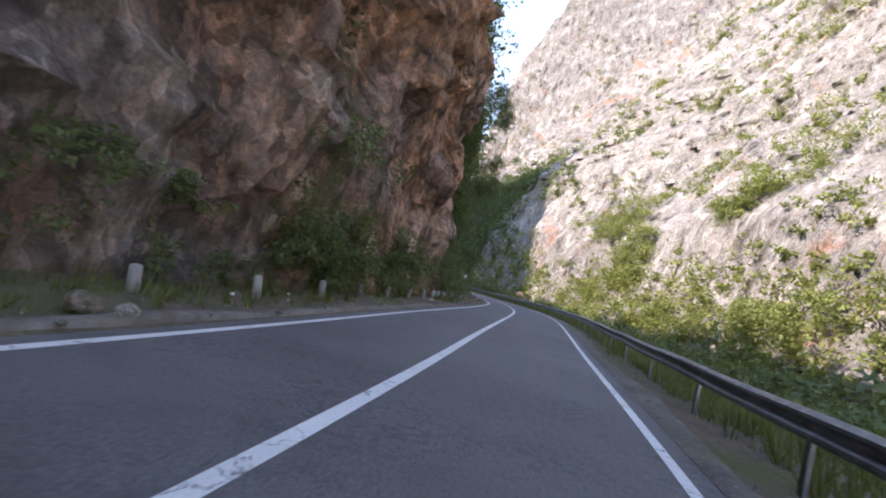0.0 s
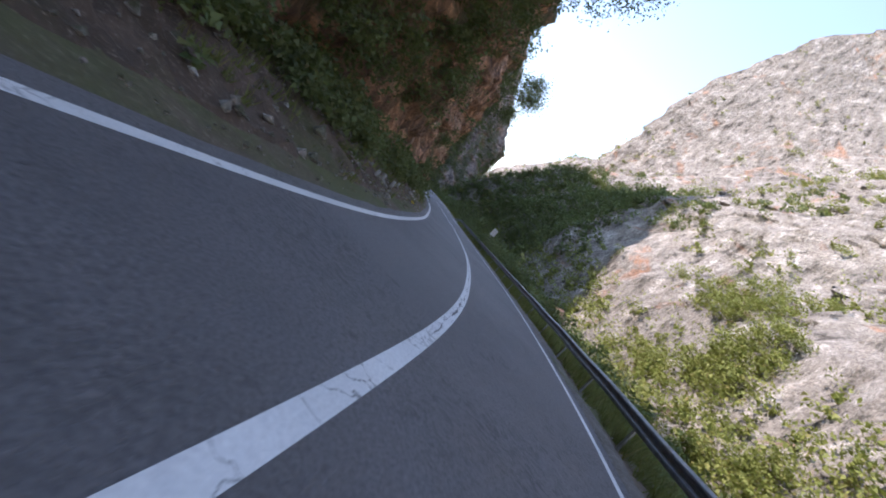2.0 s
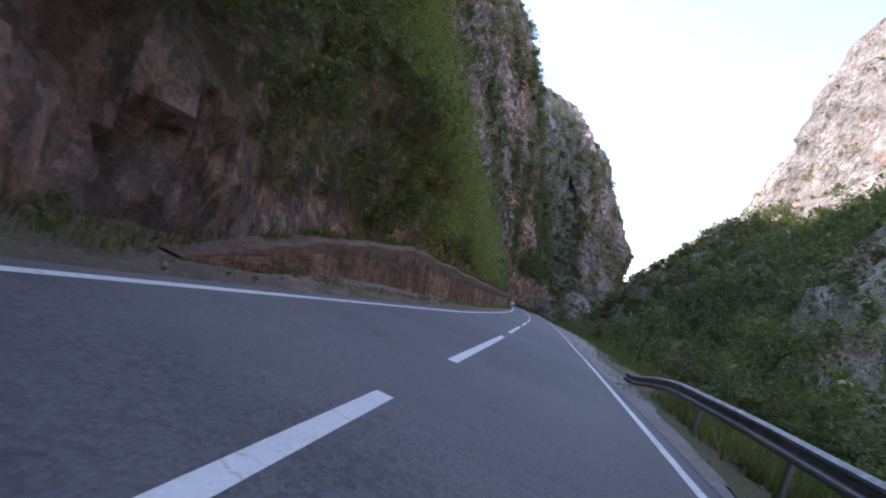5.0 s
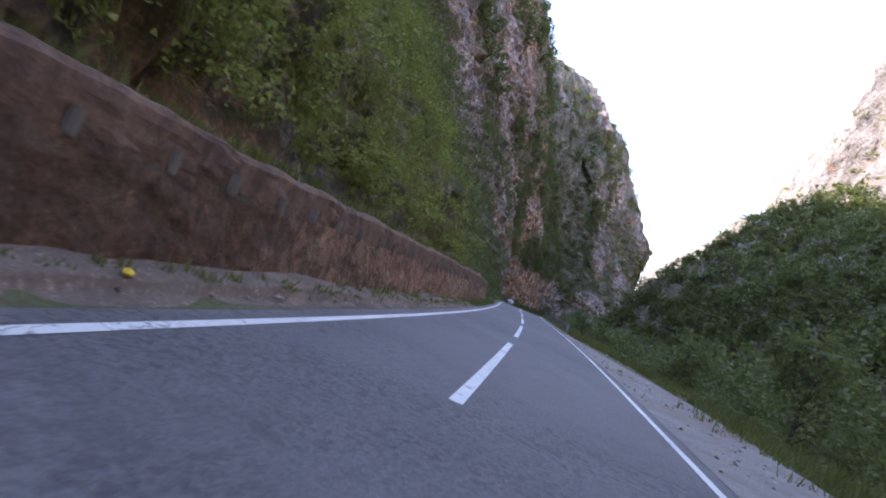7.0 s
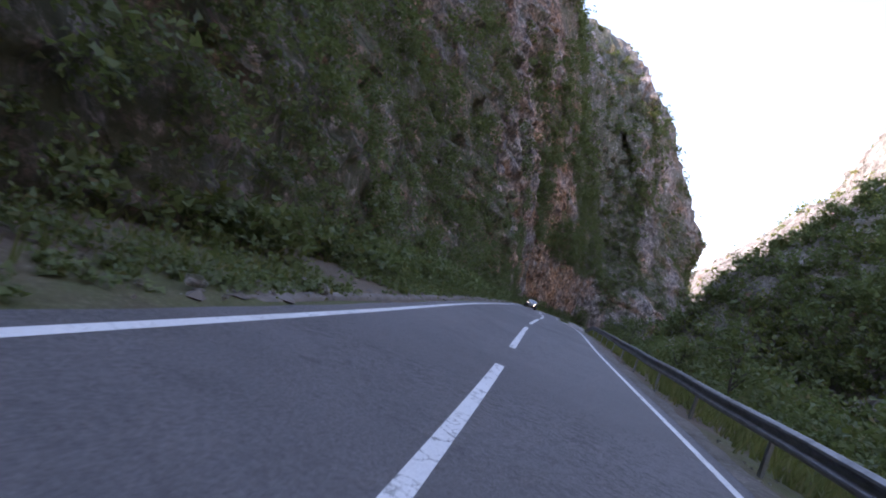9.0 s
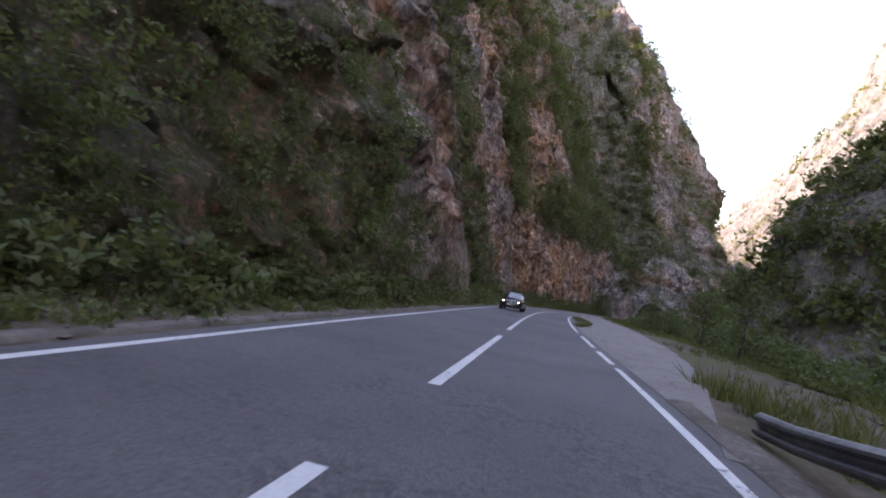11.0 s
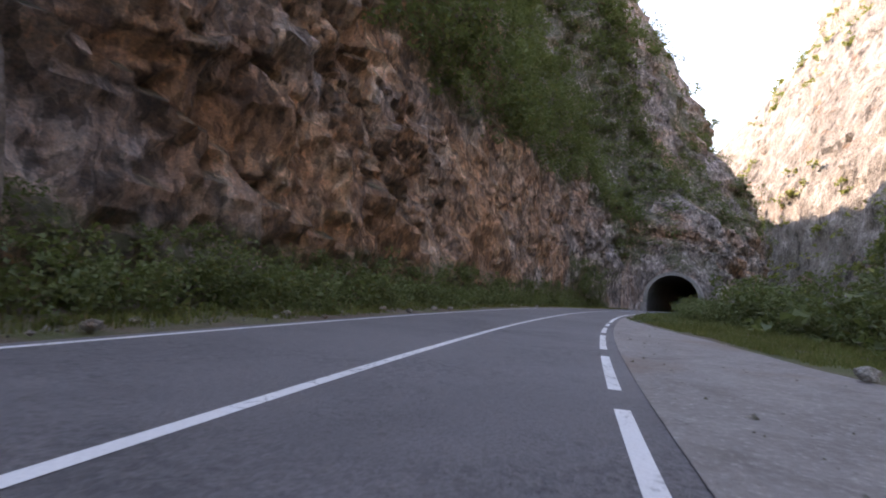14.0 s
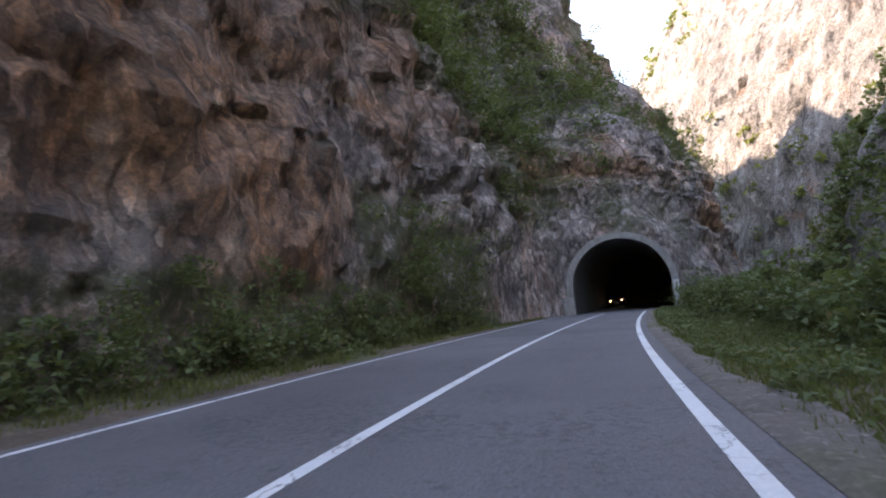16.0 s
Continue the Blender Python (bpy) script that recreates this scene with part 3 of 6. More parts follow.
def growth_pattern(P):
    """Where plants hold on: clumps low down, upright strips between bare ribs of rock higher up."""
    return fbm(P * np.array([1, 1, 0.6]), 11.0, 4, 101, 0.6)


def growth(s, h):
    k = np.array([r[0] for r in GROWTH], float)
    out = 0
    for j in range(6):
        w = smooth(h, HB[j] - 0.25 * (HB[j] - (HB[j - 1] if j else -2)), HB[j] + 0.25 * (HB[j + 1] - HB[j])) if j else 1.0
        v = np.interp(s, k, [r[1][j] for r in GROWTH])
        out = v if not j else out * (1 - w) + v * w
    return out


HEIGHTS = np.concatenate([[-10, -5, -2], np.arange(-0.6, 13, 0.32), np.arange(13, 34, 0.75), np.arange(34, 70, 1.8), np.arange(70, 141, 4.5)])
CLIFF_P = cliff_points(STATION, FOOT, INWARD, HEIGHTS)
_mid = (CLIFF_P[:-1, :-1] + CLIFF_P[1:, 1:]) / 2
_hole = (np.abs(_mid[..., 0] - PORTAL.x) < 3.95) & (_mid[..., 1] > 376) & (_mid[..., 1] < 388) & (np.hypot(_mid[..., 0] - PORTAL.x, (_mid[..., 2] - PORTAL.z - 2.1)) < 3.95) | \
        (np.abs(_mid[..., 0] - PORTAL.x) < 3.95) & (_mid[..., 1] > 376) & (_mid[..., 1] < 388) & (_mid[..., 2] < PORTAL.z + 2.1)
cliff = tagged(sheet("cliff", CLIFF_P, ROCK_LEFT, keep=~_hole, flip=False), "tall shaded reddish-grey limestone cliff beside the road", "cliff", kind="structure")
cliff.data.set_sharp_from_angle(angle=radians(20))
_at = cliff.data.attributes.new("growth", "FLOAT", "POINT")
_gr = growth(np.broadcast_to(STATION[None], CLIFF_P.shape[:2]), np.broadcast_to(HEIGHTS[:, None], CLIFF_P.shape[:2]))
_at.data.foreach_set("value", smooth(growth_pattern(CLIFF_P), 0.5 - _gr * 1.15, 0.8 - _gr * 1.15).astype(np.float32).ravel())
_tone = cliff.data.attributes.new("warm", "FLOAT", "POINT")
_wm = np.interp(STATION, [-110, -12, -4, 4, 16, 30, 60, 82, 100, 180, 240, 262, 285, 300, 318, 338, 356, 372, 390, 430, 1000], [0.15, 0.2, 0.5, 0.72, 0.5, 0.7, 1.0, 1.0, 0.5, 0.4, 0.4, 0.4, 0.45, 0.5, 0.62, 0.6, 0.44, 0.15, 0.12, 0.4, 0.4])[None] * (1 - 0.2 * smooth(HEIGHTS, 14, 40))[:, None]
_tone.data.foreach_set("value", np.clip(_wm + 0.55 * fbm(CLIFF_P * np.array([1, 1, 1.6]), 7.0, 4, 103, 0.6), 0, 1).astype(np.float32).ravel())
# the plateau behind the cliff's top, unseen; raised to throw shade on the mountain
_top = CLIFF_P[-1]
_in3 = np.concatenate([INWARD, np.zeros((len(INWARD), 1))], -1)
_up = np.interp(STATION, [-110, 140, 178, 194, 300, 345, 1000], [0.1, 0.1, 0.3, 2.1, 2.0, 0.3, 0.2])[:, None] * np.array([0, 0, 1.0])
plateau = sheet("hilltop", np.stack([_top, _top + _in3 * 40 + _up * 26, _top + _in3 * 110 + _up * 62, _top + _in3 * 250 + _up * 85, _top + _in3 * 600 - [0, 0, 160]]), VALLEY)
tagged(plateau, "wooded hilltop behind the cliff, raised unseen to shade the mountain", "hill", kind="structure")

MZ = np.array([-10, 0, 10, 25, 55, 80, 130, 170, 230, 290.0])


def mountain(name, base, sets, seed, step, label, heights, skip=0.0):
    b = np.array([p[:2] for p in base], float)
    d = np.array([p[2:] for p in base], float)
    l = np.concatenate([[0], np.cumsum(np.hypot(*np.diff(b, axis=0).T))])
    q = np.concatenate([np.arange(0, skip, step * 4), np.arange(skip, l[-1], step)])
    foot = np.stack([np.interp(q, l, b[:, i]) for i in (0, 1)], -1)
    way = np.stack([np.interp(q, l, d[:, i]) for i in (0, 1)], -1)
    k = np.array([np.interp(q, l, [s[j] for s in sets]) for j in range(len(MZ))])
    back = np.array([np.interp(heights, MZ, k[:, i]) for i in range(len(q))]).T
    P = np.concatenate([foot, 0 * foot[:, :1]], -1)[None] + np.concatenate([way, 0 * way[:, :1]], -1)[None] * back[..., None]
    P = P + np.array([0, 0, 1.0]) * heights[:, None, None]
    w = np.concatenate([way, 0.35 + 0 * way[:, :1]], -1)[None]
    t = P * np.array([1, 1, 0.6])
    f = P * np.array([1, 1, 0.3])
    g = P * np.array([1, 1, 0.22])
    n = 8 * fbm(t, 70, 3, seed) + 4.5 * fbm(g, 30, 3, seed + 5, 0.5, True) + 1.4 * fbm(g + 2 * fbm(P, 20, 2, seed + 2)[..., None], 9, 3, seed + 9, 0.6, True) + folds(P, [((0.2, 1, 0.3), 13, 1.5), ((0.3, -0.8, 1), 8, 0.4)], seed + 40) + 1.9 * facets(g + 3 * fbm(P, 12, 2, seed + 3)[..., None], 5.0, seed, 1.2) + 0.9 * facets(f, 2.6, seed + 7, 1.3)
    n = n + 0.9 * (np.abs(((P[..., 2] + 0.12 * P[..., 1] + 9 * fbm(P, 34, 3, seed + 21)) / 17.0) % 1 - 0.5) * 2 - 0.5)
    n = (n - 0.8 * n.mean()) * (1 - 0.55 * smooth(P[..., 1], 380, 420) * (1 - smooth(P[..., 1], 480, 500)))
    P = P - w * (n * (0.35 + 0.65 * smooth(heights, 2, 60))[:, None])[..., None]
    ob = sheet(name, P, ROCK_RIGHT, flip=True)
    ob.data.set_sharp_from_angle(angle=radians(35))
    tagged(ob, label, "mountain", kind="structure")
    return P


_north = [-4, 0, 5, 9, 30, 45, 75, 100, 140, 185]
_spur = [-3, 0, 3, 7, 21, 48, 90, 115, 150, 190]
_edge = [-2, 0, 1, 3, 7, 12, 16, 22, 48, 95]
_shoulder_set = [-3, 0, 5, 11, 34, 70, 106, 132, 205, 246]
_ridge_set = [-3, 0, 5, 11, 34, 66, 120, 155, 200, 245]
_nose_set = [-2, 0, 2.5, 7, 26, 48, 90, 120, 160, 200]
MH = np.concatenate([np.arange(-10, 110, 1.3), np.arange(110, 291, 2.6)])
MOUNTAIN_P = mountain("mountain", [(120, -300, 1, 0), (62, -100, 1, 0), (48, 0, 1, 0), (41, 75, 1, 0), (36, 150, 1, 0), (18, 200, 1, 0), (6, 225, 1, 0), (3, 262, 1, 0), (-22, 304, 1, 0), (-46, 330, 1, 0), (-38, 346, 1, 0), (-5, 382, 1, 0), (-9, 403, 1, 0), (-21, 425, 1, 0), (-26, 441, 1, 0), (-22, 452, 0.95, -0.2), (0, 466, 0.8, -0.4), (70, 478, 0.7, -0.5)],
                      [_north, _north, _north, _north, _north, _spur, _spur, _spur, _ridge_set, _ridge_set, _shoulder_set, _edge, _nose_set, _nose_set, _nose_set, _nose_set, _nose_set, _nose_set], 60, 1.35, "steep sunlit pale limestone mountain dotted with shrubs", MH, 300.0)
_farset = [-3, 0, 2, 4, 7, 14, 48, 74, 110, 150]
FAR_P = mountain("far_mountain", [(120, 455, 0.8, 0.5), (10, 475, 0.8, 0.5), (-30, 540, 0.9, 0.3), (-72, 650, 0.95, 0.2), (-82, 695, 1, 0.2), (-60, 740, 0.9, 0.5), (60, 800, 0.7, 0.7)],
                 [_farset, _farset, [-3, 0, 2, 4, 7, 14.4, 35, 92, 104, 147], [-3, 0, 2, 4, 7, 22, 46, 90, 102, 130], [-3, 0, 2, 4, 7, 10, 47.6, 84, 106, 146], _farset, _farset], 90, 3.0, "distant sunlit pale rock wall with green patches", np.arange(-10, 291, 3.0))

_ridge = [-3, 0, 10, 30, 70, 120, 240, 330, 460, 600]
mountain("far_ridge", [(150, 930, 0.3, 1), (-60, 960, 0.2, 1), (-250, 1010, 0, 1), (-500, 1000, -0.3, 1)], [_ridge] * 4, 140, 7.0, "low hazy far ridge closing the gorge", np.arange(-10, 120, 5.0))

# valley floor between the road's shelf and the mountain, one sheet
_vs = np.concatenate([np.arange(-110, 372, 1.5)])
_left = road_at(_vs, right_shelf(_vs) + 0.0, -0.12)
_nose = np.array([(-52.5, 386.0, 2.9), (-48.5, 393, 1.5), (-47, 403, 0), (-47, 430, -2), (-51, 480, -5), (-59, 550, -6), (-80, 640, -8), (-132, 800, -8)])
_left = np.concatenate([_left, _nose])
_bl = np.array([(120, -300), (62, -100), (48, 0), (41, 75), (36, 150), (18, 200), (6, 225), (3, 262), (-22, 304), (-46, 330), (-38, 346), (-5, 382), (-9, 403), (-21, 425), (-26, 445), (-10, 475), (-30, 540), (-72, 660), (-97, 760), (-160, 900)], float)
_right = np.stack([np.interp(_left[:, 1], _bl[:, 1], _bl[:, 0]) + 3, _left[:, 1], np.full(len(_left), -3.0)], -1)
_u = np.concatenate([np.linspace(0, 0.25, 9), np.linspace(0.3, 1, 12)])
VALLEY_P = _left[None] * (1 - _u[:, None, None]) + _right[None] * _u[:, None, None]
_drop = -7.0 * np.interp(_u, [0, 0.03, 0.25, 0.55, 0.8, 1], [0, 0.05, 0.75, 1, 0.8, 0.2])
VALLEY_P[..., 2] += _drop[:, None] + 0.5 * fbm(VALLEY_P, 6, 4, 7) * smooth(_u, 0.01, 0.2)[:, None]
tagged(sheet("valley_slope", VALLEY_P, VALLEY, flip=True), "overgrown slope falling from the road to the gorge", "slope", kind="structure")
_g = np.linspace(-1, 1, 41) ** 3 * 3000
_gx, _gy = np.meshgrid(_g, _g + 200)
_gz = -14 + 0 * _gx
tagged(sheet("ground", np.stack([_gx, _gy, _gz], -1), VALLEY), "green ground running out to the horizon", "ground", kind="structure")

# ---- road ----
_rs = np.arange(-110, 430.1, 1.0)


def strip(s, a, b, up, cols=2):
    k = np.linspace(0, 1, cols)
    a, b = np.broadcast_to(a, s.shape), np.broadcast_to(b, s.shape)
    return np.stack([road_at(s, a * (1 - w) + b * w, up) for w in k], 0)


_verge_l = strip(_rs, cliff_foot(_rs) - 2.5, -lane_left(_rs) - 0.2, 0, 14)
_k = np.linspace(0, 1, 14)[:, None]
_verge_l[..., 2] += np.where(_k < 0.93, 0.16 * (1 - _k), -0.02) + 0.10 * fbm(_verge_l, 1.6, 4, 13) * smooth(1 - _k, 0.05, 0.3)
tagged(sheet("verge", _verge_l, VERGE, flip=True), "stony earth verge with sparse grass below the cliff", "verge", kind="structure")
_verge_r = strip(_rs, lane_right(_rs) + 0.1, right_shelf(_rs) + 0.8, 0, 14)
_verge_r[..., 2] += -0.03 - 0.12 * _k + 0.07 * fbm(_verge_r, 1.3, 4, 14) * smooth(_k, 0.05, 0.25)
tagged(sheet("verge", _verge_r, VERGE, flip=True), "narrow gravel and grass shoulder at the drop", "verge", kind="structure")
_rd = strip(_rs, -lane_left(_rs) - 0.32, lane_right(_rs) + 0.38, 0.0, 9)
_rd[0, :, 0] += 0.08 * fbm(_rd[0], 0.9, 3, 15)
_rd[-1, :, 0] += 0.10 * fbm(_rd[-1], 0.9, 3, 16)
tagged(sheet("road", _rd, ASPHALT, flip=True), "two-lane worn grey asphalt road with white lines", "road", kind="structure")
_ly = np.arange(232, 338.1, 1.0)
_lay = strip(_ly, lane_right(_ly) + 0.3, np.interp(_ly, *LAYBY), 0.012, 10)
_lay[-1, :, :2] += 0.12 * fbm(_lay[-1], 1.5, 3, 18)[:, None]
tagged(sheet("lay_by", _lay, GRAVEL, flip=True), "pale dusty gravel lay-by beside the road", "lay-by", kind="structure")


def line(s0, s1, off, width, name, label):
    s = np.arange(s0, s1 + 0.01, min(0.5, (s1 - s0) / 2))
    o = off(s)
    P = strip(s, o - width / 2, o + width / 2, 0.005, 2)
    tagged(sheet(name, P, PAINT, flip=True), label, "road marking", "road lines", kind="structure")


line(-110, 388, lambda s: -lane_left(s), 0.13, "edge_line", "worn white edge line on asphalt")
line(-110, 239.3, lane_right, 0.13, "edge_line", "worn white edge line on asphalt")
for a, b in ((239.9, 243.5), (244.9, 251.3), (254.4, 304.2), (305.1, 309.5), (310.6, 315.8), (316.9, 320.7), (321.8, 324.6), (325.7, 388)):
    line(a, b, lane_right, 0.15, "edge_line", "broken white edge line at the lay-by")
line(-110, 102, lambda s: 0 * s, 0.16, "centre_line", "worn cracked solid white centre line")
for a in 130.75 + 12.72 * np.arange(-2, 9):
    line(a, a + 9.5, lambda s: 0 * s, 0.15, "centre_line", "white dashed centre line")
line(245.5, 388, lambda s: 0 * s, 0.15, "centre_line", "solid white centre line")

_gs = np.arange(100, 184, 1.0)
_gv = strip(_gs, lane_right(_gs) + 0.3, lane_right(_gs) + 0.3 + np.interp(_gs, [100, 114, 128, 140, 149, 158, 168, 184], [0.05, 0.8, 1.0, 2.0, 3.0, 3.1, 1.8, 0.4]), 0.008, 6)
_gv[-1, :, :2] += 0.14 * fbm(_gv[-1], 1.2, 3, 19)[:, None]
tagged(sheet("shoulder", _gv, GRAVEL, flip=True), "pale dusty gravel shoulder along the asphalt", "shoulder", kind="structure")
STONY = ground_material("stony shoulder", (0.10, 0.085, 0.07), (0.215, 0.185, 0.16), (0.38, 0.35, 0.32), 0.1, (0.085, 0.09, 0.036))
for _a, _b in ((-110, 104), (182, 236), (334, 392)):
    _gs = np.arange(_a, _b, 0.5)
    _gv = strip(_gs, lane_right(_gs) + 0.3, lane_right(_gs) + 0.85 + 0.5 * fbm(road_at(_gs), 2.4, 4, 24, 0.65), 0.006, 6)
    _gv[1:-1, :, 2] += 0.03 + 0.03 * fbm(_gv[1:-1], 0.4, 3, 25)
    _gv[-1, :, 2] -= 0.06
    tagged(sheet("shoulder", _gv, STONY, flip=True), "narrow stony shoulder along the asphalt", "shoulder", kind="structure")
# grass island between the lane and the lay-by
_gi = np.arange(262, 299, 0.5)
_w = np.interp(_gi, [262, 268, 276, 286, 296, 299], [0.15, 1.0, 1.5, 1.0, 0.5, 0.1])
_isl = strip(_gi, lane_right(_gi) + 0.33, lane_right(_gi) + 0.40 + _w, 0.02, 8)
_isl[..., 2] += 0.05 * fbm(_isl, 0.7, 3, 23) + 0.03
_isl[0, :, 2] -= 0.06
ISLAND = ground_material("gravelly earth", (0.15, 0.12, 0.105), (0.27, 0.225, 0.2), (0.40, 0.36, 0.33), 0.0, (0.085, 0.09, 0.036))
_isl[-1, :, 2] -= 0.06
tagged(sheet("grass_island", _isl, ISLAND, flip=True), "low strip of grass between road and lay-by", "grass strip", kind="structure")

# ---- retaining wall ----
KERB = plain_material("old kerb stone", (0.10, 0.085, 0.072), (0.20, 0.175, 0.155), 0.95, 0.0, 2.4, 0.7, (0.08, 0.065, 0.05))
WALL_STONE = rock_material("brown rubble masonry", (0.16, 0.09, 0.056), (0.315, 0.185, 0.117), (0.46, 0.30, 0.20), (0.22, 0.11, 0.065), 0.16, (0.07, 0.075, 0.03), -0.1, 1.8, streaks=0.15, cracks=0.25, squash=2.6)
WALL_CAP = plain_material("stained concrete band", (0.085, 0.049, 0.035), (0.235, 0.142, 0.10), 0.95, 0.0, 4.5, 1.0, (0.05, 0.03, 0.023))
_ws = np.arange(104, 183.4, 0.25)
WALL_H = np.interp(_ws, [104, 108, 114, 160, 173, 180.2, 183.3], [0.1, 0.9, 1.5, 1.6, 1.64, 1.46, 0.02])


def wall_face(s):
    return -np.interp(s, [104, 115, 187], [3.6, 3.15, 3.2])


def wall_top(s):
    return np.interp(s, _ws, WALL_H)


retaining_wall = tagged(new("retaining_wall"), "long brown rubble retaining wall with a dark upper band", "retaining wall", kind="structure")
_r = np.array([-0.3, 0.0, 0.08, 0.16, 0.24, 0.32, 0.40, 0.48, 0.56, 0.64, 0.70])
_P = np.stack([road_at(_ws, wall_face(_ws) - 0.10 * WALL_H * max(k, 0) * 1.2, np.where(k < 0, -0.3, k * WALL_H)) for k in _r])
_nr = np.stack([np.cos(np.interp(_ws, SG, _th)), np.sin(np.interp(_ws, SG, _th)), 0 * _ws], -1)
_P = _P + _nr[None] * (0.05 * fbm(_P * [0.5, 0.5, 1.3], 0.9, 4, 44, 0.65, True) + 0.025 * cells(_P * [0.5, 0.5, 1.4], 0.3, 47))[..., None]
part("masonry", mesh_from("masonry", _P.reshape(-1, 3), grid_faces(len(_r), len(_ws))[:, ::-1], WALL_STONE, False), None, retaining_wall, "rough brown rubble masonry")
_prof = [(0.03, 0.66), (0.03, 0.72), (0.028, 0.78), (0.026, 0.84), (0.022, 0.90), (0.02, 0.96), (-0.02, 1.0), (-0.15, 1.02), (-0.3, 1.0), (-0.45, 0.98), (-0.45, -0.2)]
_P = np.stack([road_at(_ws, wall_face(_ws) - 0.10 * WALL_H + o - 0.02, u * WALL_H) for o, u in _prof])
_P = _P + _nr[None] * (0.04 * fbm(_P, 0.7, 4, 45, 0.6) + 0.022 * cells(_P, 0.3, 46))[..., None]
_P[5:10, :, 2] += 0.13 * fbm(_P[5:10], 1.3, 4, 46, 0.6)
part("upper_band", mesh_from("upper_band", _P.reshape(-1, 3), grid_faces(len(_prof), len(_ws))[:, ::-1], WALL_CAP, False), None, retaining_wall, "dark stained concrete band")
_weep = from_bm("weep_block", box_bm((0.13, 0.10, 0.25), bevel=0.015), KERB)
for s in np.arange(108, 166, 1.15):
    o = part("weep_block", _weep, None, retaining_wall)
    o.matrix_basis = road_pose(s + random.uniform(-0.15, 0.15), float(wall_face(s)) - 0.08 * float(wall_top(s)), 0.73 * float(wall_top(s)) + random.uniform(-0.02, 0.02), random.uniform(-6, 6))
# bank of earth and rubble at the foot of the wall
_bs = np.arange(105, 184, 0.3)
_bk = np.array([0, 0.2, 0.4, 0.54, 0.6, 0.62, 0.65, 0.72, 0.85, 1])[:, None]
_B = np.stack([road_at(_bs, (wall_face(_bs) - 0.1) * (1 - w) + (-lane_left(_bs) - 0.28) * w, 0) for w in _bk[:, 0]])
_B[..., 2] += (smooth(_bs, 105, 109) * (1 - smooth(_bs, 177, 183.5)))[None] * np.interp(_bk, [0, 0.4, 0.6, 0.62, 0.65, 1], [0.27, 0.23, 0.21, 0.17, 0.02, -0.04]) * (0.75 + 0.5 * fbm(_B, 2.5, 3, 48)) + 0.05 * fbm(_B, 0.5, 3, 49) * np.sin(np.pi * np.clip(_bk, 0.02, 0.98))
EARTH = ground_material("brown earth and rubble", (0.125, 0.09, 0.07), (0.27, 0.20, 0.16), (0.42, 0.35, 0.30), -0.02)
tagged(sheet("earth_bank", _B, EARTH, flip=True), "low brown bank of earth and rubble below the wall", "earth bank", kind="structure")
# low broken kerb of stone along the left edge of the road
for a, b in ((-60, 15), (185, 264)):
    ks = np.arange(a, b, 0.35)
    end = smooth(ks, a, a + 5) * (1 - smooth(ks, b - 5, b))
    h = -0.1 * (1 - end) + end * 0.06 + 0.05 * fbm(np.stack([ks, 0 * ks, 0 * ks], -1), 2.2, 3, 51)
    f = -lane_left(ks) - 0.42 + 0.05 * fbm(np.stack([ks, 0 * ks + 9, 0 * ks], -1), 1.5, 3, 52)
    P = np.stack([road_at(ks, f, -0.05), road_at(ks, f - 0.02, h), road_at(ks, f - 0.2, h + 0.02), road_at(ks, f - 0.5, h - 0.1)])
    tagged(sheet("kerb", P, KERB), "low worn stone kerb half buried in earth", "kerb", kind="structure")

# smooth pale slab of rock in the cliff
SLAB = rock_material("smooth grey-brown limestone", (0.22, 0.16, 0.13), (0.32, 0.235, 0.19), (0.42, 0.33, 0.275), (0.26, 0.15, 0.10), 0.06, (0.07, 0.075, 0.03), -0.1, 0.9, 0.6)


def slab(s0, s1, off, tall, lean, name, label, seed, pinch, drift, mat, bulge=0.3):
    s, h = np.linspace(s0, s1, 26), np.linspace(-0.4, tall, 30)
    S, Hh = np.meshgrid(s, h)
    mid, half = (s0 + s1) / 2, (s1 - s0) / 2
    taper = 1 - pinch * smooth(Hh, tall * 0.45, tall)
    S2 = mid + (S - mid) * taper + drift * Hh
    edge = np.abs(S - mid) / half
    P = road_at(S2, off + 0.0 * S - lean * Hh - 0.9 * smooth(edge, 0.8, 1.0) - 1.2 * smooth(Hh / tall, 0.9, 1.0), Hh)
    P = P + (0.22 * fbm(P, 2.2, 4, seed, 0.55, True) + 0.3 * facets(P * np.array([1, 1, 0.5]), 1.3, seed + 5, 1.2) * bulge)[..., None] * np.array([1, 0.2, 0.3])
    tagged(sheet(name, P, mat, flip=False), label, "rock slab", kind="structure")


slab(262.0, 272.6, -5.1, 6.9, 0.24, "rock_slab", "smooth grey-brown rock slab leaning on the cliff", 71, 0.55, -0.2, SLAB)
PILLAR = rock_material("streaked pale limestone", (0.22, 0.168, 0.138), (0.345, 0.275, 0.23), (0.48, 0.405, 0.35), (0.33, 0.2, 0.13), 0.05, (0.07, 0.075, 0.03), -0.1, 1.2, 0.7)
slab(303.0, 305.7, -7.0, 17.0, 0.15, "rock_pillar", "tall pale limestone pillar standing out of the cliff", 72, 0.15, 0.03, PILLAR, 1.4)

# ---- tunnel ----
tunnel = tagged(new("tunnel"), "dark arched road tunnel with a pale stone portal ring", "tunnel", kind="structure")


def arch(rx, spring, rise, n=24):
    a = np.linspace(0, math.pi, n)
    return np.array([(rx, -0.3)] + [(rx * math.cos(t), spring + rise * math.sin(t)) for t in a] + [(-rx, -0.3)])


_ax = Vector((math.sin(radians(6)), math.cos(radians(6)), 0))
_sx = Vector((_ax.y, -_ax.x, 0))


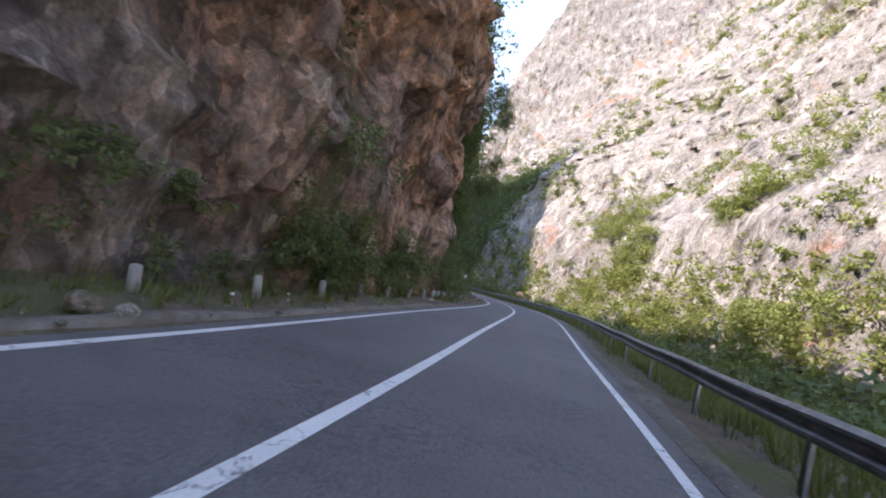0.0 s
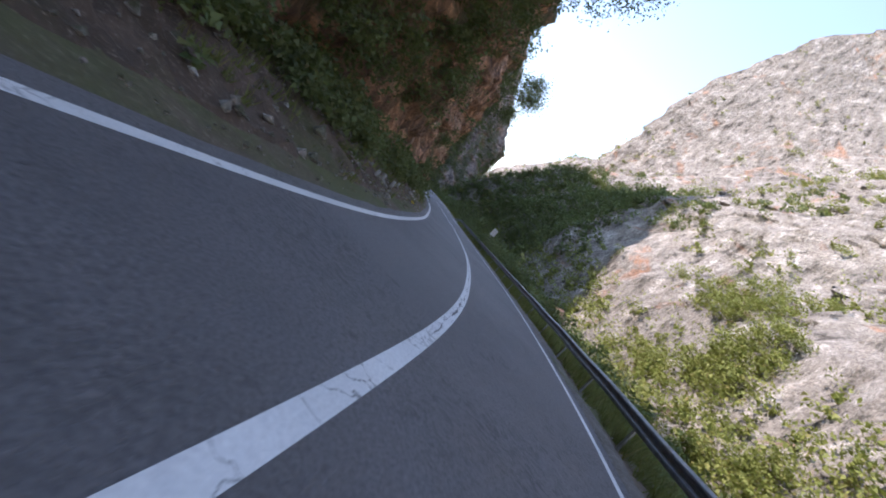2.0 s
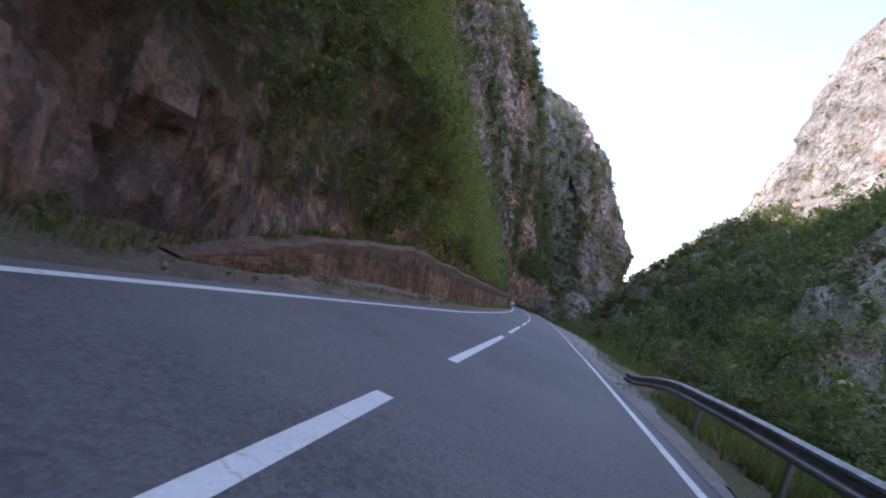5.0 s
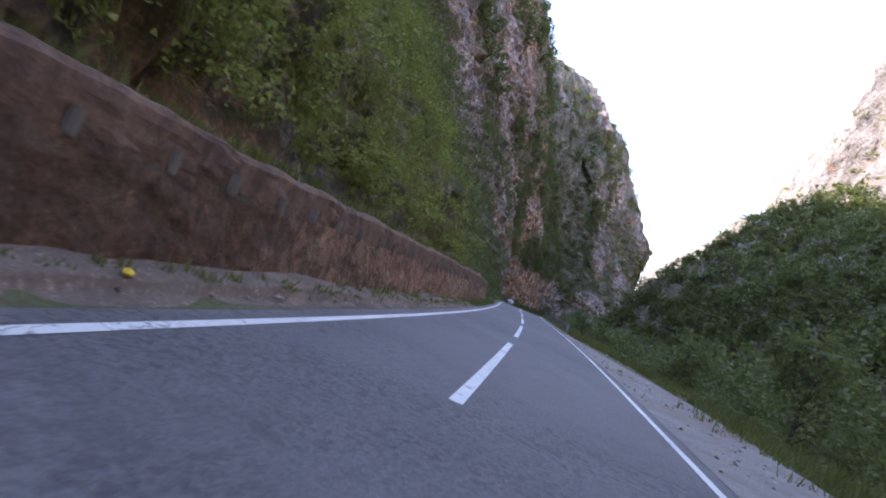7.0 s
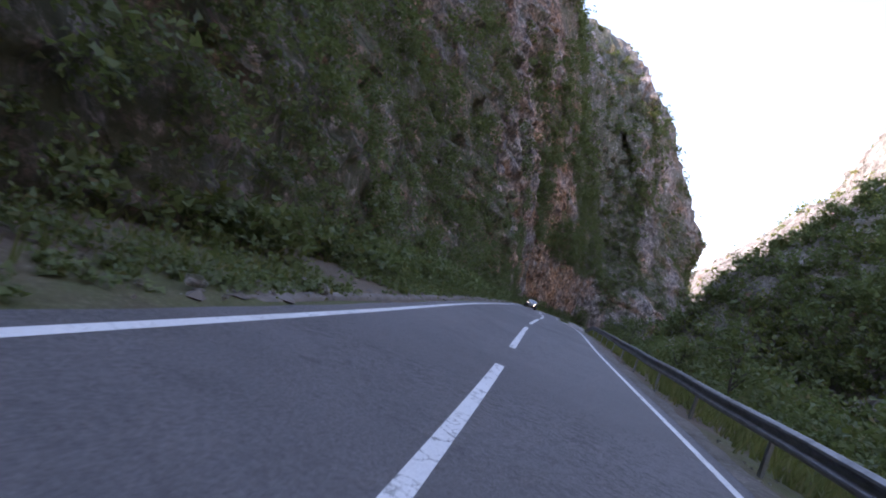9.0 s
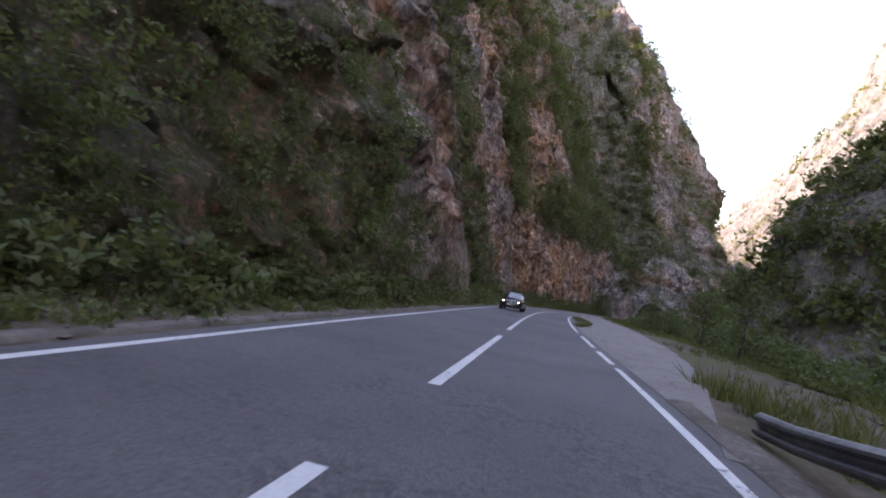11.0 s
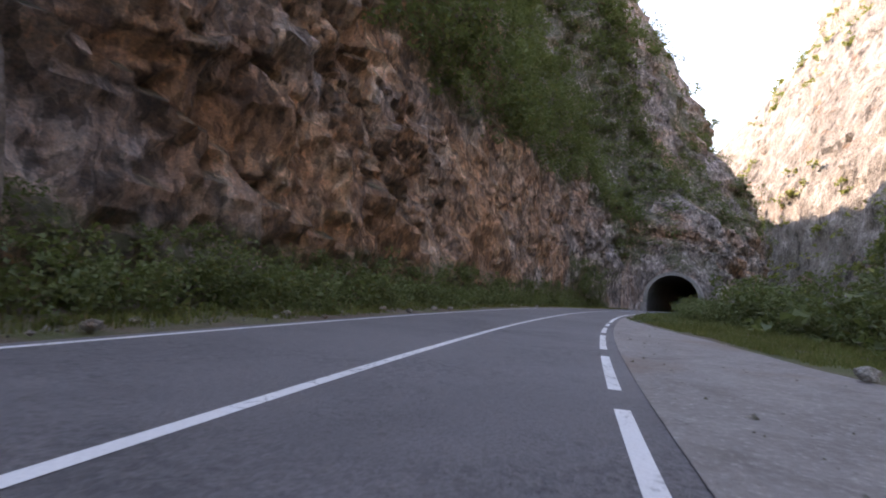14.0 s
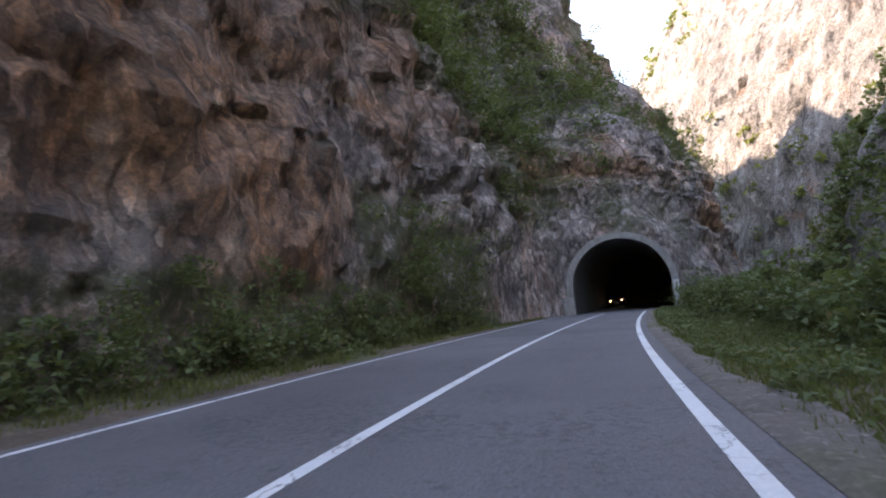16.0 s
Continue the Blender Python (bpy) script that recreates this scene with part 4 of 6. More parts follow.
def arch_place(p, along):
    return [tuple(PORTAL + _sx * float(x) + Vector((0, 0, float(z))) + _ax * along) for x, z in p]


_in, _out = arch(3.62, 2.0, 3.62), arch(4.12, 2.0, 4.08)
_ring = np.array([arch_place(_in, 2.5), arch_place(_in, -0.62), arch_place(_out, -0.62), arch_place(_out, 3.0)])
part("portal_ring", mesh_from("portal_ring", (_ring + 0.03 * fbm(_ring, 0.7, 3, 81)[..., None]).reshape(-1, 3), grid_faces(4, len(_in)), CONCRETE, False), None, tunnel, "weathered pale stone arch ring")
_tube = np.array([arch_place(_in * [0.995, 1], d) for d in np.arange(0.2, 80, 2.0)])
_bend = np.arange(0.2, 80, 2.0)
_tube[..., 0] += (0.0009 * _bend ** 2)[:, None]
part("lining", mesh_from("lining", (_tube + 0.05 * fbm(_tube, 1.4, 3, 82)[..., None]).reshape(-1, 3), grid_faces(len(_bend), len(_in)), TUNNEL_LINING), None, tunnel, "sooty dark lining")
_end = _tube[-1]
_me = bpy.data.meshes.new("end_wall")
_me.from_pydata([tuple(p) for p in _end], [], [list(range(len(_end)))])
_me.materials.append(TUNNEL_LINING)
part("end_wall", _me, None, tunnel)
WHITEWASH = plain_material("flaking whitewash", (0.45, 0.44, 0.43), (0.68, 0.67, 0.66), 0.85, 0.0, 3.0, 0.4, (0.28, 0.26, 0.24))
_m = Matrix.Translation(PORTAL + _sx * 3.9 + _ax * -0.70 + Vector((0, 0, 1.05))) @ Matrix.Rotation(radians(-6), 4, "Z")
part("painted_jamb", box_bm((0.42, 0.14, 2.1), bevel=0.03, turn=_m), WHITEWASH, tunnel, "white painted jamb")
_m = Matrix.Translation(PORTAL - _sx * 4.0 + _ax * -0.8 + Vector((0, 0, 0.6))) @ Matrix.Rotation(radians(-6), 4, "Z")
part("footing", box_bm((0.9, 0.7, 1.6), bevel=0.12, turn=_m), CONCRETE, tunnel, "rough stone footing")

# ---- guard rails ----
W_BEAM = [(0.0, -0.155), (-0.02, -0.15), (-0.075, -0.105), (-0.08, -0.07), (-0.02, -0.025), (-0.015, 0.025), (-0.08, 0.07), (-0.075, 0.105), (-0.02, 0.15), (0.0, 0.155), (0.008, 0.15), (-0.01, 0.14), (-0.064, 0.1), (-0.068, 0.072), (-0.004, 0.025), (-0.008, -0.025), (-0.068, -0.072), (-0.064, -0.1), (-0.01, -0.14), (0.008, -0.15)]


def guard_rail(s0, s1, off, label, dip0, dip1):
    rail = tagged(new("guard_rail"), label, "guard rail", "guard rails along the drop")
    rail.matrix_basis = Matrix.Translation(road_at(s0, off)[None][0])
    base = np.array(rail.matrix_basis.translation)
    s = np.arange(s0, s1 + 0.01, 1.0)
    up = 0.62 - 0.5 * (1 - smooth(s, s0, s0 + max(dip0, 0.01))) - 0.5 * smooth(s, s1 - max(dip1, 0.01), s1) + 0.012 * np.sin(s * 0.9)
    V, F = sweep(W_BEAM, np.stack([s, np.full_like(s, off), up], -1), True)
    part("beam", mesh_from("beam", V.reshape(-1, 3) - base, F, STEEL, False), None, rail, "long grey W-profile steel beam")
    bm = box_bm((0.055, 0.12, 1.25), at=(0.07, 0, 0.12), bevel=0.008)
    post_mesh = from_bm("post", bm, STEEL)
    block = from_bm("spacer", box_bm((0.09, 0.10, 0.2), at=(0.02, 0, 0.62), bevel=0.008), STEEL)
    bolt = from_bm("bolt", box_bm((0.02, 0.035, 0.035), at=(-0.024, 0, 0.62), bevel=0.006), STEEL)
    for q in np.arange(s0 + 1.2, s1 - 0.5, 4.0):
        if (q - s0 < dip0) or (s1 - q < dip1):
            continue
        m = Matrix.Translation(-rail.matrix_basis.translation) @ road_pose(q, off, 0)
        p = part("post", post_mesh, None, rail)
        p.matrix_basis = m
        part("spacer", block, None, p)
        part("bolt", bolt, None, p)
    return rail


guard_rail(-72, 118, 4.25, "long weathered grey steel guard rail on posts above the gorge", 0, 8)
guard_rail(186, 234, 3.95, "weathered grey steel guard rail ending at the lay-by", 0, 6)

# ---- delineator posts ----
POST_WHITE = plain_material("dirty white plastic", (0.42, 0.41, 0.39), (0.60, 0.59, 0.56), 0.6, 0.0, 4.0, 0.1, (0.2, 0.17, 0.13))
REFLECT = plain_material("amber reflector", (0.40, 0.16, 0.03), (0.5, 0.2, 0.04), 0.3)
DARK_PLASTIC = plain_material("black plastic", (0.015, 0.015, 0.016), (0.03, 0.03, 0.032), 0.5)


def road_post():
    thing = tagged(new("road_post"), "slanting dirty white roadside marker post with a black band", "marker post", "marker posts on the verge")
    bm = bmesh.new()
    v = [(-0.06, -0.03, -0.2), (0.06, -0.03, -0.2), (0.06, 0.03, -0.2), (-0.06, 0.03, -0.2), (-0.06, -0.03, 0.86), (0.06, -0.03, 0.92), (0.06, 0.03, 0.92), (-0.06, 0.03, 0.86)]
    vs = [bm.verts.new(p) for p in v]
    for f in ((3, 2, 1, 0), (4, 5, 6, 7), (0, 1, 5, 4), (1, 2, 6, 5), (2, 3, 7, 6), (3, 0, 4, 7)):
        bm.faces.new([vs[i] for i in f])
    bmesh.ops.bevel(bm, geom=bm.edges[:], offset=0.012, segments=2, affect="EDGES")
    part("post", bm, POST_WHITE, thing)
    part("band", box_bm((0.126, 0.066, 0.17), at=(0, 0, 0.68), bevel=0.01), DARK_PLASTIC, thing, "black band")
    part("reflector", box_bm((0.05, 0.01, 0.1), at=(0, -0.036, 0.68), bevel=0.004), REFLECT, thing, "small amber reflector")
    return thing


_p0 = road_post()
_p0.matrix_basis = road_pose(185.0, -3.0, 0.06) @ pose(0, 0, 0, 4, 12, 0) @ Matrix.Scale(0.45, 4)
for s, off, tilt, size in ((91.0, -4.4, 9, 1.35), (48.7, -3.75, 6, 0.6), (278.0, -3.6, -3, 0.7)):
    copy_thing(_p0, road_pose(s, off, 0.02) @ pose(0, 0, 0, random.uniform(-4, 4), tilt, random.uniform(-15, 15)) @ Matrix.Scale(size, 4))


# short white stone posts along the foot of the first cliff
def stone_post(seed):
    rnd = random.Random(seed)
    bm = bmesh.new()
    bmesh.ops.create_cone(bm, segments=10, radius1=0.10, radius2=0.09, depth=0.46, cap_ends=True)
    bmesh.ops.translate(bm, vec=(0, 0, 0.15), verts=bm.verts)
    bmesh.ops.bevel(bm, geom=[e for e in bm.edges if all(v.co.z > 0.35 for v in e.verts)], offset=0.02, segments=2, affect="EDGES")
    for v in bm.verts:
        v.co += Vector((rnd.uniform(-1, 1), rnd.uniform(-1, 1), rnd.uniform(-1, 1))) * 0.008
    return from_bm("stone_post", bm, CONCRETE, True)


_sp = [stone_post(i) for i in range(3)]
for i, s in enumerate([-13.6, -10.2, -6.8, -3.4, 0.0, 3.2, 5.9, 8.6, 10.9, 12.2, 13.5, 14.7, 15.9, 17.4, 45.0, 46.1, 47.3, 49.4, 53.5, 56.2, 57.2, 59.2, 60.2]):
    ob = tagged(new("bollard", _sp[i % 3]), "short weathered whitish stone bollard on the verge", "bollard", "bollards below the cliff")
    ob.matrix_basis = road_pose(s, float(-lane_left(s)) - (1.65 if s < 40 else 1.2) - random.uniform(0, 0.25), 0.1 if s < 40 else 0.16) @ pose(0, 0, 0, random.uniform(-9, 9), random.uniform(-9, 9), random.uniform(0, 90)) @ Matrix.Scale(1.0 if s < 40 else 0.62, 4)

# ---- sign with two plates, seen from the back ----
sign = tagged(new("road_sign"), "two tall pale grey sign plates side by side on a post", "road sign")
sign.matrix_basis = road_pose(89.5, 4.85, -0.05, 8)
SIGN_GREY = plain_material("pale grey sign plate", (0.46, 0.45, 0.44), (0.58, 0.57, 0.555), 0.55, 0.1, 2.0, 0.05, (0.36, 0.34, 0.32))
for x in (-0.15, 0.15):
    plate = part("plate", box_bm((0.275, 0.014, 0.84), at=(x, -0.05, 2.45), bevel=0.006), SIGN_GREY, sign)
    for z in (2.037, 2.863):
        part("edge_strip", box_bm((0.265, 0.03, 0.02), at=(x, -0.052, z), bevel=0.004), STEEL, plate, "folded metal edge")
    for z in (2.2, 2.7):
        part("bracket", box_bm((0.08, 0.05, 0.04), at=(x * 0.45, -0.02, z), bevel=0.006), STEEL, plate, "small steel bracket")
_bm = bmesh.new()
bmesh.ops.create_cone(_bm, segments=14, radius1=0.032, radius2=0.032, depth=3.4, cap_ends=True)
bmesh.ops.translate(_bm, vec=(0, 0.02, 1.2), verts=_bm.verts)
part("pole", _bm, STEEL, sign, "thin galvanised pole", True)

RED_EARTH = ground_material("bare reddish earth", (0.16, 0.095, 0.065), (0.26, 0.16, 0.115), (0.38, 0.28, 0.22), 0.04)


def mound(at, size, mat, label, seed):
    a, r = np.linspace(0, 2 * np.pi, 33), np.linspace(0, 1, 10)
    A, Rr = np.meshgrid(a, r)
    P = np.stack([np.cos(A) * Rr * size[0], np.sin(A) * Rr * size[1], size[2] * (1 - Rr ** 2) - 0.6 * Rr], -1)
    P[:, -1] = P[:, 0]
    P = P + np.array(at) + 0.12 * size[2] * fbm(P + seed, 0.35 * size[2] + 0.5, 4, seed)[..., None] * np.array([0.5, 0.5, 1]) * (1 - 0.5 * Rr[..., None])
    P[:, -1] = P[:, 0]
    tagged(sheet("earth_mound", P, mat), label, "earth mound", kind="structure")


mound((21, 147.5, -4.0), (4.5, 6, 7.5), RED_EARTH, "bare reddish earth scar across the gorge", 5)

# slope of reddish rubble under the overgrown part of the cliff
_ts = np.arange(17, 72, 0.25)
_tk = np.linspace(0, 1, 16)[:, None]
_T = np.stack([road_at(_ts, (cliff_foot(_ts) - 1.2) * (1 - w) + (-lane_left(_ts) - 0.7) * w, 0) for w in _tk[:, 0]])
_fade = smooth(_ts, 17, 22) * (1 - smooth(_ts, 62, 72))
_T[..., 2] += (1.15 * (1 - _tk) ** 1.3 * (1 + 0.35 * fbm(_T, 3.0, 3, 53)) + 0.13 * fbm(_T, 0.8, 4, 54, 0.6) + 0.12 * cells(_T, 0.4, 55) * smooth(1 - _tk, 0.02, 0.2)) * (0.1 + 0.9 * _fade) + 0.07
_T[-1, :, 2] -= 0.22
_T[-2, :, 2] -= 0.03
RUBBLE_EARTH = ground_material("reddish rubble and dead leaves", (0.05, 0.033, 0.022), (0.14, 0.092, 0.064), (0.33, 0.27, 0.22), 0.06, (0.06, 0.07, 0.022))
tagged(sheet("rubble_slope", _T, RUBBLE_EARTH, flip=True, shade_smooth=False), "steep slope of reddish earth and rubble under the cliff", "rubble slope", kind="structure")

# jagged crack worn into the middle of the centre line
_cs = np.arange(33, 70, 0.09)
_z = np.stack([_cs, 0 * _cs, 0 * _cs], -1)
_o = 0.06 * fbm(_z, 0.7, 4, 61, 0.65) + 0.01
_w = np.clip(0.002 + 0.05 * fbm(_z + 7, 0.5, 4, 62, 0.65), 0.002, 0.05) * smooth(_cs, 33, 40) * (1 - smooth(_cs, 62, 70))
tagged(sheet("line_crack", strip(_cs, _o - _w, _o + _w, 0.009, 2), ASPHALT, flip=True), "jagged dark crack worn into the centre line", "crack", kind="structure")

# ---- cars ----
def paint_car():
    m, nt, b = material("black car paint", 0.22)
    b.inputs["Base Color"].default_value = (0.004, 0.0045, 0.007, 1)
    b.inputs["Coat Weight"].default_value = 1.0
    b.inputs["Coat Roughness"].default_value = 0.05
    nt.links.new(ramp(nt, noise_tex(nt, 5, 4), [(0.3, (0.2,)), (0.7, (0.34,))]), b.inputs["Roughness"])
    return m


CAR_PAINT = paint_car()
CAR_GLASS = bpy.data.materials.new("tinted car glass")
CAR_GLASS.use_nodes = True
_b = CAR_GLASS.node_tree.nodes["Principled BSDF"]
_b.inputs["Base Color"].default_value, _b.inputs["Roughness"].default_value = (0.012, 0.016, 0.02, 1), 0.04
_b.inputs["Coat Weight"].default_value = 1.0
TYRE = plain_material("tyre rubber", (0.012, 0.012, 0.012), (0.03, 0.03, 0.03), 0.85, 0.0, 20.0, 0.3)
ALLOY = plain_material("silver alloy", (0.42, 0.42, 0.43), (0.55, 0.55, 0.56), 0.35, 0.9, 8.0, 0.05)
PLATE_WHITE = plain_material("white plate", (0.6, 0.6, 0.6), (0.7, 0.7, 0.7), 0.5)
HEADLAMP = bpy.data.materials.new("lit headlamp")
HEADLAMP.use_nodes = True
_b = HEADLAMP.node_tree.nodes["Principled BSDF"]
_b.inputs["Base Color"].default_value = (0.9, 0.8, 0.6, 1)
_b.inputs["Emission Color"].default_value, _b.inputs["Emission Strength"].default_value = (1.0, 0.74, 0.42, 1), 8.0
LAMP_GLASS = plain_material("clear lamp housing", (0.35, 0.36, 0.38), (0.45, 0.46, 0.48), 0.1, 0.4)
RED_LAMP = plain_material("red tail lamp", (0.35, 0.01, 0.01), (0.45, 0.015, 0.012), 0.2)


def hatchback(label):
    """A small hatchback, its nose towards -y, 4.2 m long."""
    car = tagged(new("car"), label, "car", "oncoming cars")
    # stations from nose to tail: y, half width, sill, belt, roof half width, roof
    ys = np.array([-2.10, -2.04, -1.9, -1.65, -1.2, -0.85, -0.55, -0.05, 0.5, 1.0, 1.45, 1.8, 1.98, 2.06])
    hw = np.array([0.60, 0.74, 0.82, 0.865, 0.885, 0.89, 0.895, 0.90, 0.90, 0.895, 0.88, 0.85, 0.80, 0.74])
    sill = np.array([0.34, 0.26, 0.21, 0.20, 0.20, 0.20, 0.20, 0.20, 0.20, 0.20, 0.21, 0.24, 0.30, 0.40])
    belt = np.array([0.66, 0.72, 0.78, 0.83, 0.90, 0.95, 0.965, 0.975, 0.985, 0.995, 1.01, 1.02, 1.02, 1.0])
    roof = np.array([0.67, 0.735, 0.80, 0.855, 0.93, 0.985, 1.14, 1.40, 1.47, 1.45, 1.38, 1.22, 1.08, 1.02])
    rw = np.array([0.55, 0.68, 0.72, 0.72, 0.70, 0.69, 0.64, 0.58, 0.56, 0.56, 0.57, 0.60, 0.66, 0.66])
    rings = []
    for y, w, s, b, r, q in zip(ys, hw, sill, belt, roof, rw):
        half = [(0.0, s), (w * 0.8, s), (w * 0.95, s + 0.05), (w, s + 0.2), (w * 0.995, (s + b) / 2 + 0.05), (w * 0.97, b - 0.03), (w * 0.93, b),
                (w * 0.93 * 0.5 + q * 0.5 + 0.02, b * 0.5 + r * 0.5 + 0.01), (q, r - 0.035), (q * 0.86, r - 0.008), (q * 0.45, r + 0.012), (0.0, r + 0.018)]
        rings.append([(x, y, z) for x, z in half] + [(-x, y, z) for x, z in half[-2:0:-1]])
    R = np.array(rings)
    n = R.shape[1]
    f = grid_faces(len(ys), n, closed=True)
    cab = {(i, k) for i in range(5, 12) for k in (6, 7)} | {(i, n - 1 - k) for i in range(5, 12) for k in (6, 7)}
    screen = {(i, k) for i in (5, 6) for k in (8, 9, 10)} | {(i, n - 1 - k) for i in (5, 6) for k in (8, 9, 10)}
    rear = {(i, k) for i in (10, 11) for k in (9, 10)} | {(i, n - 1 - k) for i in (10, 11) for k in (9, 10)}
    glass = cab | screen | rear
    idx = [(i, k) for i in range(len(ys) - 1) for k in range(n)]
    is_glass = np.array([t in glass for t in idx])

    def shell(name, mask, mat, lab, inset=0.0):
        me = mesh_from(name, R.reshape(-1, 3), f[mask], mat)
        bm = bmesh.new()
        bm.from_mesh(me)
        bmesh.ops.delete(bm, geom=[v for v in bm.verts if not v.link_faces], context="VERTS")
        bmesh.ops.recalc_face_normals(bm, faces=bm.faces[:])
        if inset:
            bmesh.ops.inset_region(bm, faces=bm.faces[:], thickness=inset, depth=0.004)
        if name == "body":
            for e0 in (0, -1):
                loop = [v for v in bm.verts if abs(v.co.y - ys[e0]) < 1e-5]
                loop.sort(key=lambda v: math.atan2(v.co.z - 0.5, v.co.x))
                bm.faces.new(loop)
            bmesh.ops.recalc_face_normals(bm, faces=bm.faces[:])
        return part(name, bm, mat, car, lab, True)

    shell("body", ~is_glass, CAR_PAINT, "glossy black painted body")
    side = np.array([t in cab for t in idx])
    fr = np.array([t in screen for t in idx])
    rr = np.array([t in rear for t in idx])
    xs = np.array([R[i, k, 0] for i, k in idx])
    shell("windscreen", fr, CAR_GLASS, "dark reflecting windscreen")
    shell("rear_window", rr, CAR_GLASS, "dark rear window")
    shell("side_window", side & (xs > 0), CAR_GLASS, "dark side windows")
    shell("side_window", side & (xs <= 0), CAR_GLASS, "dark side windows")
    for x in (-0.62, 0.62):
        part("window_pillar", box_bm((0.035, 0.07, 0.5), at=(x * 1.185, 0.45, 1.19), bevel=0.01, turn=Matrix.Rotation(radians(-26 if x > 0 else 26), 4, "Y")), CAR_PAINT, car)
    for x in (-0.80, 0.80):
        for y in (-1.30, 1.28):
            bm = bmesh.new()
            prof = [(0.20, -0.10), (0.29, -0.105), (0.315, -0.08), (0.32, 0), (0.315, 0.08), (0.29, 0.105), (0.20, 0.10)]
            k = 28
            grid = [[bm.verts.new((o, r * math.cos(2 * math.pi * j / k), r * math.sin(2 * math.pi * j / k))) for r, o in prof] for j in range(k)]
            for j in range(k):
                for i in range(len(prof) - 1):
                    bm.faces.new((grid[j][i], grid[j][i + 1], grid[(j + 1) % k][i + 1], grid[(j + 1) % k][i]))
            wheel = new("wheel")
            wheel.parent = car
            wheel.location = (x, y, 0.32)
            tagged(wheel, "")
            t = part("tyre", bm, TYRE, wheel, "black rubber tyre", True)
            rim = bmesh.new()
            sgn = 1 if x > 0 else -1
            for j in range(5):
                g = box_bm((0.03, 0.05, 0.19), at=(0.075 * sgn, 0, 0.105), bevel=0.01, turn=None)
                me = bpy.data.meshes.new("t")
                g.to_mesh(me)
                g.free()
                me.transform(Matrix.Rotation(2 * math.pi * j / 5, 4, "X"))
                rim.from_mesh(me)
                bpy.data.meshes.remove(me)
            bmesh.ops.create_cone(rim, segments=24, radius1=0.2, radius2=0.2, depth=0.06, cap_ends=True, matrix=Matrix.Translation((0.03 * sgn, 0, 0)) @ Matrix.Rotation(radians(90), 4, "Y"))
            part("rim", rim, ALLOY, wheel, "silver five-spoke rim")
    for x in (-0.60, 0.60):
        bm = box_bm((0.34, 0.12, 0.15), at=(0, 0, 0), bevel=0.05)
        for v in bm.verts:
            v.co.y += 0.35 * abs(v.co.x + (0.17 if x > 0 else -0.17)) * 0.7
        bmesh.ops.translate(bm, vec=(x, -1.99, 0.655), verts=bm.verts)
        hl = part("headlight", bm, LAMP_GLASS, car, "clear headlight housing", True)
        bm = bmesh.new()
        bmesh.ops.create_uvsphere(bm, u_segments=14, v_segments=8, radius=0.075, matrix=Matrix.Translation((x * 0.98, -2.045, 0.655)) @ Matrix.Diagonal((1, 0.5, 1, 1)))
        part("bulb", bm, HEADLAMP, hl, "lit warm headlamp", True)
        part("tail_light", box_bm((0.26, 0.06, 0.16), at=(x * 1.08, 2.03, 0.86), bevel=0.02), RED_LAMP, car, "red tail light")
        m = box_bm((0.2, 0.09, 0.13), at=(x / 0.6 * 1.0, -0.62, 1.0), bevel=0.03)
        part("mirror", m, CAR_PAINT, car, "black wing mirror", True)
    part("grille", box_bm((0.86, 0.05, 0.075), at=(0, -2.105, 0.64), bevel=0.02), DARK_PLASTIC, car, "narrow black grille")
    part("air_intake", box_bm((1.0, 0.05, 0.14), at=(0, -2.085, 0.36), bevel=0.03), DARK_PLASTIC, car, "black lower intake")
    part("emblem", box_bm((0.11, 0.02, 0.11), at=(0, -2.14, 0.655), bevel=0.03), ALLOY, car, "plain round silver badge")
    part("number_plate", box_bm((0.52, 0.015, 0.11), at=(0, -2.125, 0.50), bevel=0.005), PLATE_WHITE, car, "white number plate")
    for z in (0.50,):
        part("plate_bar", box_bm((0.36, 0.006, 0.05), at=(0.02, -2.135, z), bevel=0.001), DARK_PLASTIC, car, "plain dark bar on the plate")
    return car


_car = hatchback("glossy black hatchback with lit headlights on the asphalt")
_car.matrix_basis = road_pose(272.0, -1.75, 0.005, -1)
_c2 = copy_thing(_car, road_pose(412, -1.45, 0.005, 0))
tagged(_c2, "dark car with lit headlights inside the tunnel")

# ---- greenery ----
RNG = np.random.default_rng(5)


def leaf_quads(C, size, rng, up=1.3, tri=False):
    """Rhombic leaves at the places C, of the lengths size, turned at random."""
    n = len(C)
    face = rng.normal(size=(n, 3)) + [0, 0, up]
    d = np.cross(face, rng.normal(size=(n, 3)))
    d /= np.linalg.norm(d, axis=1, keepdims=True) + 1e-9
    e = np.cross(d, face)
    e /= np.linalg.norm(e, axis=1, keepdims=True) + 1e-9
    L, Wd = size[:, None], size[:, None] * rng.uniform(0.4, 0.62, (n, 1))
    if tri:
        V = np.stack([C - d * L * 0.6, C + e * Wd * 0.75 + d * L * 0.25, C - e * Wd * 0.6 + d * L * 0.45], 1)
        return V.reshape(-1, 3), np.arange(3 * n).reshape(n, 3)
    V = np.stack([C - d * L * 0.5, C + e * Wd * 0.5 - d * L * 0.05, C + d * L * 0.5, C - e * Wd * 0.5 - d * L * 0.05], 1)
    return V.reshape(-1, 3), np.arange(4 * n).reshape(n, 4)


